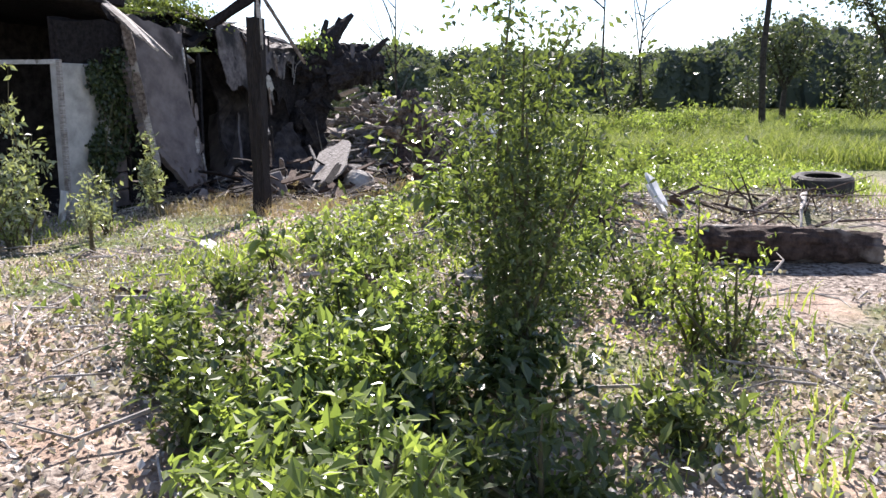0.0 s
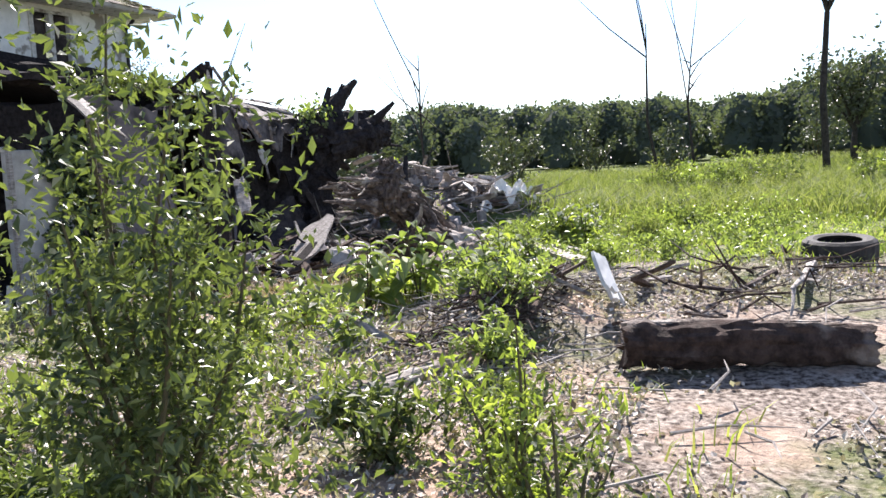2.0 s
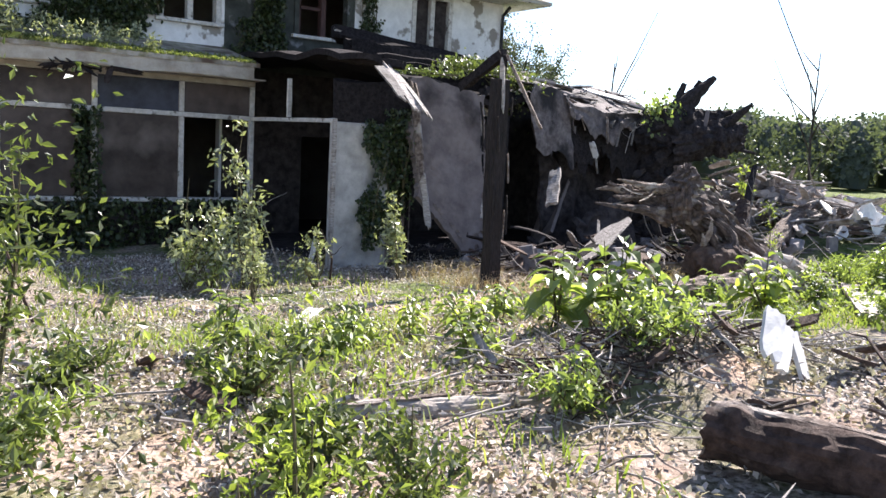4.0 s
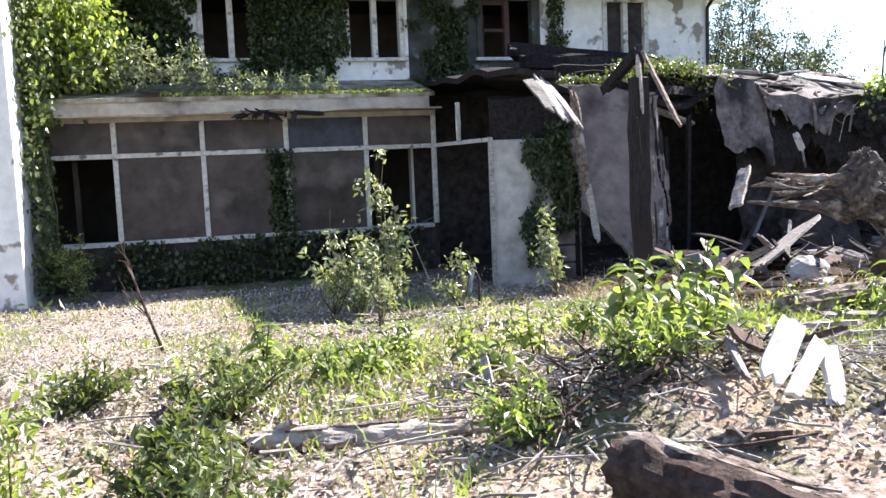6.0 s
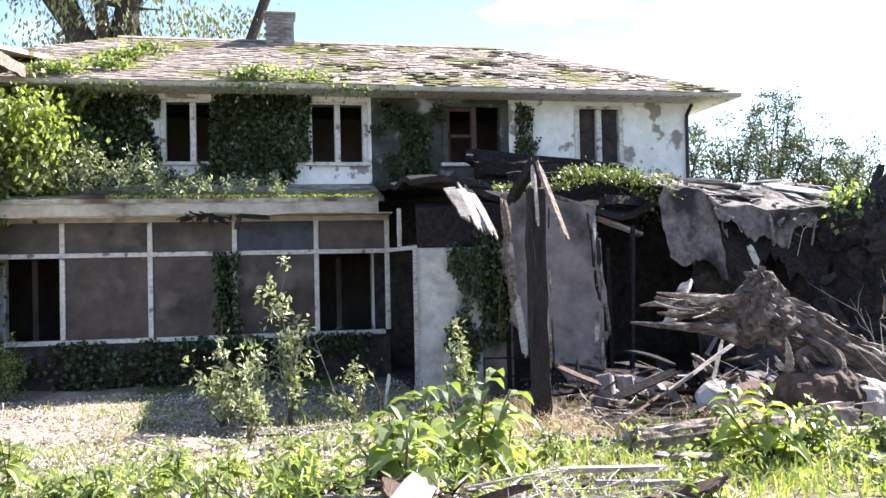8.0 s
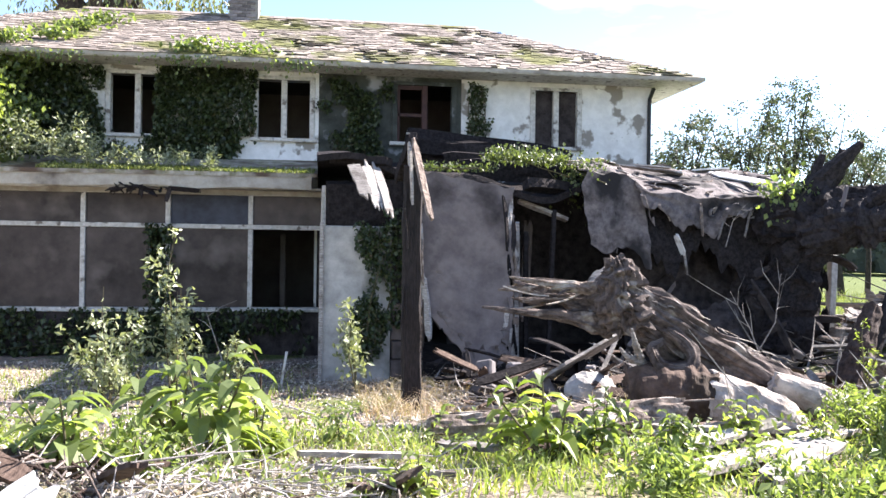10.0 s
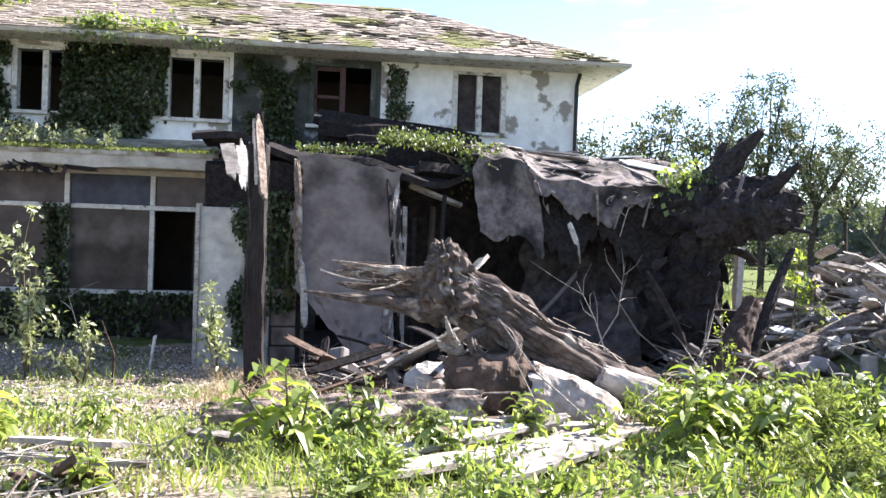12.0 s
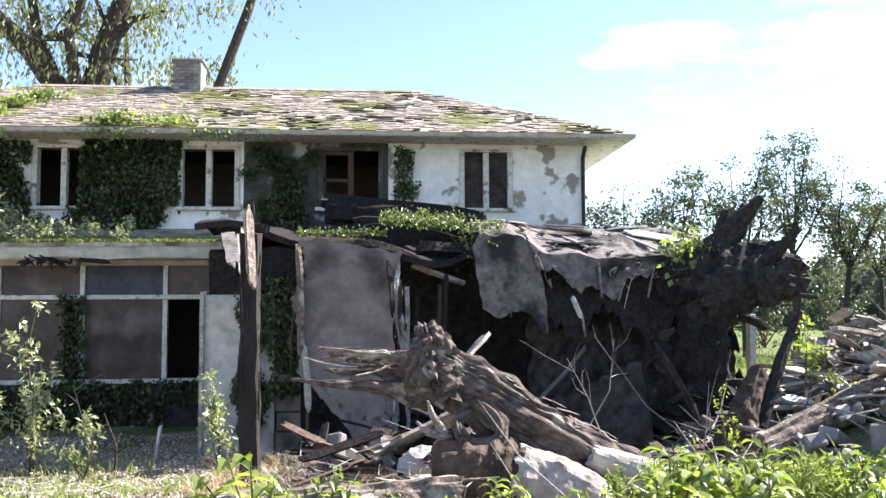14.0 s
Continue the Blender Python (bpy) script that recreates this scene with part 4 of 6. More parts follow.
# the post in front of the wing
post = thing("porch_post", (5.04, -5.7, 0.2), "scorched square timber post with splintered boards at its top", "post")
part("post", Geo().plank((5.05, -5.7, 0.1), (5.03, -5.7, 2.95), 0.2, 0.19, 0, 0.15, seg=9), M_POST, post)
part("splinter", Geo().plank((5.02, -5.82, 3.24), (5.16, -6.42, 2.28), 0.085, 0.035, 0.4, 1.2, seg=9), M_BARK, post, "grey splintered board")
part("splinter", Geo().plank((4.98, -5.78, 3.22), (5.02, -5.8, 2.5), 0.06, 0.03, 0.4, 1.6), M_SILVER, post)
part("brace", Geo().plank((5.03, -5.74, 3.26), (4.93, -5.0, 2.84), 0.1, 0.12, 0, 0.9), M_CHAR, post, "charred broken strut at the top of the post")
part("brace", Geo().plank((5.04, -5.72, 2.9), (5.03, -5.76, 3.3), 0.07, 0.07, 0, 0.9), M_CHAR, post)

for p, q, w in (((4.42, -3.55, 3.2), (4.62, -4.12, 2.64), 0.18), ((4.6, -3.5, 3.2), (4.76, -4.22, 2.52), 0.13), ((4.74, -3.45, 3.18), (4.9, -4.34, 2.42), 0.12)):
    part("hanging_board", Geo().plank(p, q, w, 0.025, rng.uniform(-0.25, 0.25), 1.1, 0.02, 8), M_SILVER, post, "grey-white split board hanging from the beam")
for k in range(9):
    z = rng.uniform(0.6, 2.9)
    p = np.array((4.95 + 0.2 * (k % 2) + rng.normal(0, 0.01), -5.8 - rng.uniform(0, 0.03), z))
    part("splinter", Geo().plank(p, p + (rng.normal(0, 0.02), -0.02, -rng.uniform(0.2, 0.6)), 0.025, 0.012, 0.3, 1.0, seg=4), (M_POST, M_BARK, M_POST)[k % 3], post)

# ---- the uprooted tree ----
stump = thing("uprooted_tree", (7.3, -7.3, 0.3), "uprooted dead tree trunk with broken roots and peeling bark", "dead tree")
part("trunk", Geo().bark([(6.72, -7.1, 1.42), (6.95, -7.15, 1.5), (7.3, -7.25, 1.34), (7.7, -7.3, 1.08), (8.1, -7.35, 0.86), (8.5, -7.4, 0.66), (8.9, -7.4, 0.5), (9.4, -7.3, 0.36)],
                         [0.16, 0.29, 0.28, 0.25, 0.23, 0.21, 0.18, 0.12], 110, 80, 0.24, 10, 1.0, 0.6), M_STUMP, stump)
part("knob", Geo().bark([(7.05, -7.25, 1.3), (6.92, -7.28, 1.55), (6.9, -7.3, 1.78), (6.86, -7.28, 1.94)], [0.26, 0.22, 0.17, 0.09], 44, 48, 0.38, 9, 2.0, 0.8), M_STUMP, stump)
for k, (pts, rad, mt) in enumerate((([(7.0, -7.1, 1.42), (6.6, -7.0, 1.48), (6.25, -6.9, 1.58), (5.95, -6.86, 1.68)], [0.2, 0.1, 0.055, 0.02], M_STUMP),
                     ([(6.9, -7.1, 1.28), (6.4, -7.1, 1.36), (5.95, -7.1, 1.4), (5.6, -7.0, 1.44)], [0.14, 0.06, 0.03, 0.01], M_STUMP),
                     ([(6.75, -7.15, 1.62), (6.4, -7.15, 1.66), (6.1, -7.15, 1.7), (5.85, -7.1, 1.74)], [0.08, 0.045, 0.025, 0.008], M_BARK),
                     ([(6.3, -6.9, 1.6), (6.05, -6.86, 1.62), (5.8, -6.8, 1.6)], [0.07, 0.04, 0.01], M_BARK),
                     ([(6.3, -6.95, 1.52), (6.1, -7.0, 1.5), (5.9, -7.0, 1.53)], [0.06, 0.035, 0.01], M_STUMP),
                     ([(7.3, -7.5, 1.25), (7.5, -7.62, 1.08), (7.45, -7.7, 0.92), (7.2, -7.68, 0.92), (7.12, -7.6, 1.08), (7.25, -7.55, 1.16)], [0.06, 0.065, 0.06, 0.055, 0.05, 0.03], M_STUMP),
                     ([(7.0, -7.6, 1.0), (6.9, -7.75, 1.15), (6.84, -7.8, 1.3)], [0.04, 0.028, 0.01], M_SILVER),
                     ([(7.05, -7.55, 0.95), (6.85, -7.7, 1.02), (6.75, -7.75, 1.12)], [0.04, 0.025, 0.01], M_SILVER))):
    part("root", Geo().bark(pts, rad, 40, 30, 0.3, 6, 3.0 + k, 0.8), mt, stump)
part("broken_butt", Geo().bark([(6.98, -7.5, 0.56), (7.14, -7.55, 0.62), (7.42, -7.6, 0.62), (7.68, -7.66, 0.57)], [0.24, 0.35, 0.36, 0.31], 44, 60, 0.1, 5, 14.0, 0.5), M_HEART, stump, "brown rotten heartwood")
part("bark_slab", Geo().bark([(7.62, -7.66, 0.6), (7.95, -7.78, 0.55), (8.25, -7.95, 0.45), (8.45, -8.05, 0.36)], [0.29, 0.26, 0.2, 0.09], 40, 44, 0.1, 7, 15.0, 0.5), M_BARKPALE, stump, "bleached bark slab")
part("bark_slab", Geo().bark([(8.3, -7.68, 0.78), (8.7, -7.72, 0.62), (9.15, -7.72, 0.45), (9.5, -7.7, 0.36)], [0.1, 0.17, 0.16, 0.08], 36, 26, 0.08, 5, 16.0, 0.5), M_BARKPALE, stump, "bleached bark slab")
for i in range(9):
    t = rng.uniform(0.1, 0.95)
    c = np.array((6.9 + 2.1 * t, -7.3 - 0.15 * t, 1.7 - 1.12 * t)) + rng.normal(0, 0.04, 3) - (0, abs(rng.normal(0, 0.1)), 0.03)
    d = np.array((0.9, -0.05, -0.5)) + rng.normal(0, 0.12, 3)
    part("bark_strip", Geo().plank(c, c + d * rng.uniform(0.08, 0.26), rng.uniform(0.01, 0.022), 0.008, rng.uniform(0, 3), 1.0, seg=3), (M_BARKPALE, M_STUMP, M_SILVER)[i % 3], stump)

for i in range(13):
    a = np.array((rng.uniform(6.1, 6.8), -7.08 + rng.normal(0, 0.1), rng.uniform(1.45, 1.72)))
    d = np.array((-rng.uniform(0.2, 0.75), rng.normal(0, 0.06), rng.normal(0.0, 0.05)))
    part("splinter", Geo().plank(a, a + d, rng.uniform(0.01, 0.028), 0.012, rng.uniform(0, 3), 1.2, rng.normal(0, 0.03), 4), (M_BARK, M_BARKPALE, M_STUMP)[i % 3], stump)
fib = Geo()
for i in range(60):
    t = rng.uniform(0.0, 0.75)
    c = np.array((6.9 + 2.2 * t, -7.28 - 0.12 * t, 1.78 - 1.2 * t)) + rng.normal(0, 0.1, 3) * (0.6, 1.0, 0.4) - (0, 0.02, 0.04)
    d = (np.array((0.9, -0.05, -0.5)) + rng.normal(0, 0.14, 3)) * rng.uniform(0.06, 0.24)
    fib.tube([c, c + d * 0.5 + rng.normal(0, 0.015, 3), c + d], [0.006, 0.005, 0.002], 4, 0, False)
tagged(part("root_fibre", fib, M_BARKPALE, stump, "pale stringy root fibres"), kind="stuff")

# ---- logs ----
def log(name, p, q, r0, r1, mat, label, sides=16, sag=0.0):
    p, q = np.array(p, float), np.array(q, float)
    th = thing(name, tuple((p + q) / 2 - (0, 0, r0)), label, "log")
    pts = [p + (q - p) * t + np.array((0, 0, -sag * math.sin(math.pi * t))) + rng.normal(0, r0 * 0.06, 3) for t in np.linspace(0, 1, 9)]
    part("trunk", Geo().bark(pts[::2], np.linspace(r0, r1, 5), 60, 30, 0.17, 7, float(p[0]), 0.6), mat, th)
    for k in range(7 if abs(q[2] - p[2]) < 0.35 * np.linalg.norm(q - p) else 0):
        t = rng.uniform(0.05, 0.95)
        c = p + (q - p) * t + np.array((rng.normal(0, r0 * 0.3), rng.normal(0, r0 * 0.3), r0 * 0.97))
        part("bark_strip", Geo().plank(c, c + (q - p) / np.linalg.norm(q - p) * rng.uniform(0.15, 0.5), rng.uniform(0.02, 0.06), 0.012, rng.uniform(-0.3, 0.3), 1.2, seg=4), M_BARK, th)
    return th


log("rotting_log", (1.45, -11.9, 0.69), (1.86, -13.3, 0.66), 0.145, 0.135, M_LOG, "dark rotting log lying on leaf litter")
log("fallen_log", (4.9, -8.5, 0.55), (7.05, -8.38, 0.62), 0.12, 0.15, M_BARK, "grey weathered log lying among weeds")
log("fallen_log", on_ground(10.6, -6.1, 0.16), on_ground(13.3, -5.3, 0.16), 0.16, 0.2, M_BARK, "grey-brown log lying on the debris heap")
log("fallen_log", on_ground(13.0, -6.3, 0.15), on_ground(16.0, -6.2, 0.15), 0.2, 0.16, M_BARK, "grey bark-covered log on the debris heap")
log("broken_trunk", (10.35, -5.7, 0.4), (10.95, -5.4, 1.35), 0.22, 0.1, M_LOG, "charred broken tree trunk leaning out of the debris")
log("broken_trunk", (10.9, -5.4, 0.7), (11.6, -5.1, 2.0), 0.1, 0.04, M_CHAR, "charred broken branch leaning out of the debris")
log("fallen_log", (0.0, -10.4, 0.5), (1.5, -10.9, 0.56), 0.08, 0.06, M_BARKPALE, "thin bleached log in the weeds")

# tyre
tyre = thing("tyre", (5.2, -13.12, 0.68), "worn dusty black car tyre lying flat", "tyre")
tg, prof = Geo(), [(0.2, -0.11), (0.24, -0.125), (0.3, -0.125), (0.335, -0.1), (0.345, -0.05), (0.345, 0.05), (0.335, 0.1), (0.3, 0.125), (0.24, 0.125), (0.2, 0.11), (0.22, 0.09), (0.3, 0.06), (0.3, -0.06), (0.22, -0.09)]
tv, tf, K = [], [], 48
for i in range(K):
    a = 2 * math.pi * i / K
    for r_, z_ in prof:
        rr = r_ - (0.008 if r_ > 0.34 and i % 2 else 0)
        tv.append((5.2 + rr * math.cos(a), -13.12 + rr * math.sin(a), 0.84 + z_ + 0.02 * math.cos(a)))
for i in range(K):
    for j in range(len(prof)):
        a, b = i * len(prof), ((i + 1) % K) * len(prof)
        j2 = (j + 1) % len(prof)
        tf.append((a + j, b + j, b + j2, a + j2))
part("tread", tg.add(tv, tf), M_TYRE, tyre, smooth=False)

# ---- loose boards, sheets and stones ----
def loose(name, p, q, w, t, mat, label, category, group="", roll=0.0, jag=0.3):
    p, q = np.array(p, float), np.array(q, float)
    ob = part(name, Geo().plank(p, q, w, t, roll, jag), mat, at=tuple((p + q) / 2))
    return tagged(ob, label, category, group)


for p, q, w in (((2.67, -11.42, 1.13), (2.38, -11.6, 0.88), 0.14), ((2.83, -11.42, 0.99), (2.5, -11.6, 0.78), 0.09), ((2.87, -11.42, 0.97), (2.78, -11.6, 0.7), 0.11)):
    loose("board", p, q, w, 0.03, M_SHEET, "white painted board sticking out of the brush", "board", "white boards in the brush", 0.6)
for x, y, w, d, a in ((12.6, -6.9, 0.9, 0.5, -30), (13.6, -6.9, 0.7, 0.4, 30)):
    sh_ = thing("sheet", on_ground(x, y), "crumpled white sheet lying on the debris", "sheet", "white sheets")
    ca, sa = math.cos(radians(a)), math.sin(radians(a))
    crumpled("cloth", sh_, M_SHEET, 16, 12, lambda u, v: (x + (u - 0.5) * w * ca - (v - 0.5) * d * sa, y + (u - 0.5) * w * sa + (v - 0.5) * d * ca,
             float(gz(x, y)) + 0.3 + 0.5 * noise.noise(Vector((u * 2.5 + x, v * 2.5, 1))) + 0.08 * noise.noise(Vector((u * 7, v * 7 + x, 2)))), 0.01)
for (x, y), (x2, y2), w, mt, lb in (((6.1, -10.3), (8.3, -8.85), 0.24, M_BARKPALE, "long bleached board lying in the weeds"), ((6.75, -10.35), (7.9, -9.35), 0.2, M_SILVER, "grey weathered board lying in the weeds"),
                                    ((6.2, -9.75), (7.3, -9.0), 0.13, M_SILVER, "grey weathered board lying in the weeds"), ((3.9, -9.5), (4.65, -9.72), 0.2, M_BARKPALE, "bleached board lying in the weeds"),
                                    ((4.0, -10.02), (4.85, -10.15), 0.06, M_SILVER, "grey split lath lying in the weeds"), ((6.9, -8.75), (7.6, -8.5), 0.16, M_HEART, "dark broken board by the dead trunk"),
                                    ((6.7, -8.6), (7.2, -8.9), 0.1, M_SILVER, "grey splintered board by the dead trunk"), ((7.3, -8.9), (8.1, -8.6), 0.12, M_BARKPALE, "bleached board by the dead trunk"), ((4.9, -9.0), (5.3, -9.3), 0.1, M_SILVER, "grey splintered board in the weeds")):
    loose("board", on_ground(x, y, 0.1), on_ground(x2, y2, 0.12), w, 0.035, mt, lb, "board", "boards in the weeds", rng.uniform(-0.2, 0.2), 0.5)
log("fallen_branch", on_ground(5.5, -9.25, 0.08), on_ground(6.15, -9.0, 0.1), 0.06, 0.045, M_LOG, "short dark branch lying in the weeds")
loose("board", (1.8, -7.0, 0.36), (1.2, -7.7, 0.33), 0.16, 0.03, M_BOARDWHITE, "white painted board lying on the ground", "board")
loose("stake", (3.5, -3.45, 0.05), (3.58, -3.5, 0.58), 0.1, 0.03, M_BOARDWHITE, "white wooden stake standing by the porch", "stake", jag=0.15)
loose("board", (6.6, -6.9, 0.42), (7.4, -6.3, 0.46), 0.22, 0.04, M_SILVER, "grey weathered board by the uprooted tree", "board")
loose("sheet", (6.4, -6.0, 0.5), (7.6, -5.6, 1.05), 0.7, 0.03, M_SILVER, "buckled grey plywood sheet on the rubble", "sheet", roll=0.5)
loose("board", (7.3, -4.4, 1.2), (7.9, -3.8, 1.75), 0.2, 0.05, M_SILVER, "grey board leaning on the rubble", "board", roll=0.4)
stone = thing("stone", (6.95, -6.3, 0.1), "grey field stone lying in the rubble", "stone")
part("block", Geo().bark([(6.7, -6.3, 0.38), (6.82, -6.35, 0.42), (7.05, -6.35, 0.4), (7.18, -6.3, 0.34)], [0.14, 0.27, 0.27, 0.12], 18, 20, 0.12, 3, 4.0), M_STONE, stone)

BITS = []
for k, (mt, w, nm, lb, cat) in enumerate(((M_SILVER, 0.09, "plank", "grey splintered plank in the debris", "plank"), (M_HEART, 0.12, "plank", "dark brown broken plank in the debris", "plank"), (M_SILVER, 0.05, "lath", "thin grey lath in the debris", "lath"),
                                   (M_CHAR, 0.1, "plank", "charred plank in the debris", "plank"), (M_BARKPALE, 0.14, "plank", "bleached plank in the debris", "plank"), (M_SHEET, 0.2, "sheet", "pale torn sheet in the debris", "sheet"))):
    for j in range(2):
        BITS.append((part(nm, Geo().plank((-0.5, 0, 0), (0.5, 0, 0), w, 0.025, 0, 0.8, rng.normal(0, 0.02)), mt), nm, lb, cat))
for k, (o, *rest) in enumerate(BITS):
    BITS[k] = (o.data, *rest)
    bpy.data.objects.remove(o)


def debris(n, x0, x1, y0, y1, group, high=0.25, kinds=None, size=(0.4, 1.5)):
    for i in range(n):
        me, nm, lb, cat = BITS[rng.integers(len(BITS))] if kinds is None else BITS[kinds[rng.integers(len(kinds))]]
        x, y = rng.uniform(x0, x1), rng.uniform(y0, y1)
        tilt = rng.normal(0, 14)
        s = rng.uniform(*size)
        ob = new(nm, me)
        ob.matrix_basis = pose(*on_ground(x, y, 0.03 + abs(math.sin(radians(tilt))) * s * 0.45 + abs(rng.normal(0, high)) * 0.5), rng.uniform(-40, 40), tilt, rng.uniform(0, 360)) @ Matrix.Diagonal((s, 1.0, 1.0, 1))
        tagged(ob, lb, cat, group)


debris(150, 5.6, 8.6, -6.7, -3.3, "rubble beside the uprooted tree", 0.3, (0, 2, 3, 2, 3, 6, 7, 7, 6, 4), (0.2, 0.9))
debris(230, 11.5, 16.0, -7.2, -2.0, "debris heap beyond the ruin", 0.4, (0, 1, 4, 5, 8, 8, 9, 9, 2, 10), (0.15, 0.75))
debris(26, 8.0, 11.0, -6.5, -3.6, "rubble beside the uprooted tree", 0.15, (0, 2, 3, 6, 7), (0.2, 0.8))
debris(26, 5.6, 9.4, -9.3, -7.9, "boards in the weeds", 0.06, (0, 1, 2, 3, 4, 8), (0.15, 0.6))
debris(16, 2.2, 4.6, -11.8, -9.6, "boards in the weeds", 0.08, (2, 3, 4, 5), (0.2, 0.6))
debris(18, -1.5, 2.5, -11.3, -8.0, "boards in the weeds", 0.03, (2, 4, 5), (0.15, 0.5))
blk = part("brick_lump", Geo().box((-0.1, -0.06, -0.04), (0.1, 0.06, 0.04)), M_BRICK, bevel=0.012)
blk_me = blk.data
bpy.data.objects.remove(blk)
for i in range(90):
    x, y = (rng.uniform(10.8, 16.0), rng.uniform(-6.8, -2.0)) if i < 60 else (rng.uniform(5.8, 8.5), rng.uniform(-6.4, -4.0))
    ob = new("stone", blk_me)
    s = rng.uniform(0.6, 2.0)
    ob.matrix_basis = pose(*on_ground(x, y, 0.05 + abs(rng.normal(0, 0.1))), *rng.uniform(0, 360, 3)) @ Matrix.Diagonal((s, s, s, 1))
    tagged(ob, "grey broken masonry lump in the debris", "rubble", "masonry lumps")


for mt, n in ((M_SILVER, 220), (M_HEART, 70), (M_BARKPALE, 330), (M_BARK, 80)):
    hp = Geo()
    for i in range(n):
        a = np.array(on_ground(rng.uniform(11.8, 16), rng.uniform(-7.0, -1.8), rng.uniform(0.0, 0.3)))
        d = np.array((rng.normal(0, 1), rng.normal(0, 1), rng.normal(0.05, 0.3))) * rng.uniform(0.1, 0.5)
        hp.plank(a, a + d, rng.uniform(0.04, 0.2), rng.uniform(0.02, 0.06), rng.uniform(0, 3), 0.8, rng.normal(0, 0.02), 3)
    tagged(part("splintered_wood", hp, mt), "splintered wood heaped beyond the ruin", "debris", kind="stuff")


def sticks(n, x0, x1, y0, y1, label, length=0.8, up=0.25, r=0.008, mat=None):
    s = Geo()
    for i in range(n):
        x, y = rng.uniform(x0, x1), rng.uniform(y0, y1)
        p = np.array(on_ground(x, y, rng.uniform(0, 0.12)))
        a = rng.uniform(0, 2 * math.pi)
        d = np.array((math.cos(a), math.sin(a), rng.normal(0, up))) * length * rng.uniform(0.3, 1.3)
        s.tube([p, p + d * 0.5 + rng.normal(0, 0.06, 3) * length, p + d + rng.normal(0, 0.06, 3)], [r * rng.uniform(0.6, 1.5), r * 0.9, r * 0.3], 5, 0, False)
    return tagged(part("brush", s, mat or M_SILVER), label, "brush", kind="stuff")


sticks(320, 1.3, 3.0, -11.3, -10.3, "dark tangle of dead roots and twigs", 0.22, 0.35, 0.007, M_LOG)
sticks(320, 1.2, 4.6, -11.6, -9.6, "tangle of grey twigs and dead roots", 0.45, 0.2, 0.006)
sticks(260, 5.4, 8.8, -6.9, -3.6, "tangle of grey twigs in the rubble", 0.7)
sticks(420, 10.4, 16.5, -7.5, -2.0, "tangle of grey branches on the debris heap", 1.1, 0.35, 0.014)
sticks(160, -5.0, 4.0, -13.6, -9.0, "fallen twigs on the yard", 0.6, 0.08)
sticks(120, -3.0, 5.0, -9.0, -3.0, "fallen twigs on the yard", 0.5, 0.1)
sticks(150, 7.0, 11.0, -8.6, -6.2, "dead twigs around the uprooted tree", 0.7, 0.5)
sticks(34, 2.4, 5.0, -13.0, -11.8, "dead branches by the rotting log", 0.9, 0.1, 0.011, M_LOG)


def dead_branch(base, d, n, r, label, mat=None):
    th = thing("dead_branch", base, label, "branch")
    b = np.array(base, float)
    d = np.array(d, float)
    mid = b + d * 0.5 + rng.normal(0, 0.05, 3) * np.linalg.norm(d)
    part("stem", Geo().tube([b, mid, b + d], [r, r * 0.7, r * 0.25], 7, 0.08), mat or M_SILVER, th)
    for i in range(n):
        t = rng.uniform(0.3, 0.95)
        c = b + (mid - b) * t * 2 if t < 0.5 else mid + (b + d - mid) * (t * 2 - 1)
        e = c + (d / np.linalg.norm(d) + rng.normal(0, 0.6, 3)) * rng.uniform(0.15, 0.4) * np.linalg.norm(d)
        part("twig", Geo().tube([c, (c + e) / 2 + rng.normal(0, 0.03, 3), e], [r * 0.45, r * 0.3, r * 0.1], 5), mat or M_SILVER, th)
    return th


dead_branch((8.4, -7.1, 0.9), (0.3, 0.0, 0.9), 5, 0.009, "bare grey branch rising from the dead trunk")
dead_branch((8.6, -7.0, 0.8), (-0.3, 0.2, 0.8), 5, 0.008, "bare grey branch rising from the dead trunk")
dead_branch((9.9, -6.2, 0.4), (0.1, 0.0, 0.9), 3, 0.009, "bare thin stick rising from the weeds")
dead_branch(on_ground(-0.6, -6.2), (-0.35, 0.1, 1.15), 6, 0.018, "dead leafless shrub branch in the yard", M_LOG)
dead_branch(on_ground(3.3, -4.5), (-0.15, 0.0, 0.75), 3, 0.02, "dead broken stalk by the porch", M_LOG)
dead_branch(on_ground(2.9, -3.9), (-0.35, 0.1, 1.0), 2, 0.013, "dead leaning stick by the porch")
dead_branch((9.9, -3.5, 2.1), (0.2, -0.15, 0.6), 6, 0.007, "bare twig hanging on the roofing felt")
dead_branch((4.3, -12.6, 0.75), (-1.4, 0.6, 0.1), 6, 0.035, "dead branch lying by the log", M_LOG)
dead_branch((4.6, -12.9, 0.8), (-1.5, 0.1, 0.0), 4, 0.04, "dead branch lying by the log", M_SILVER)

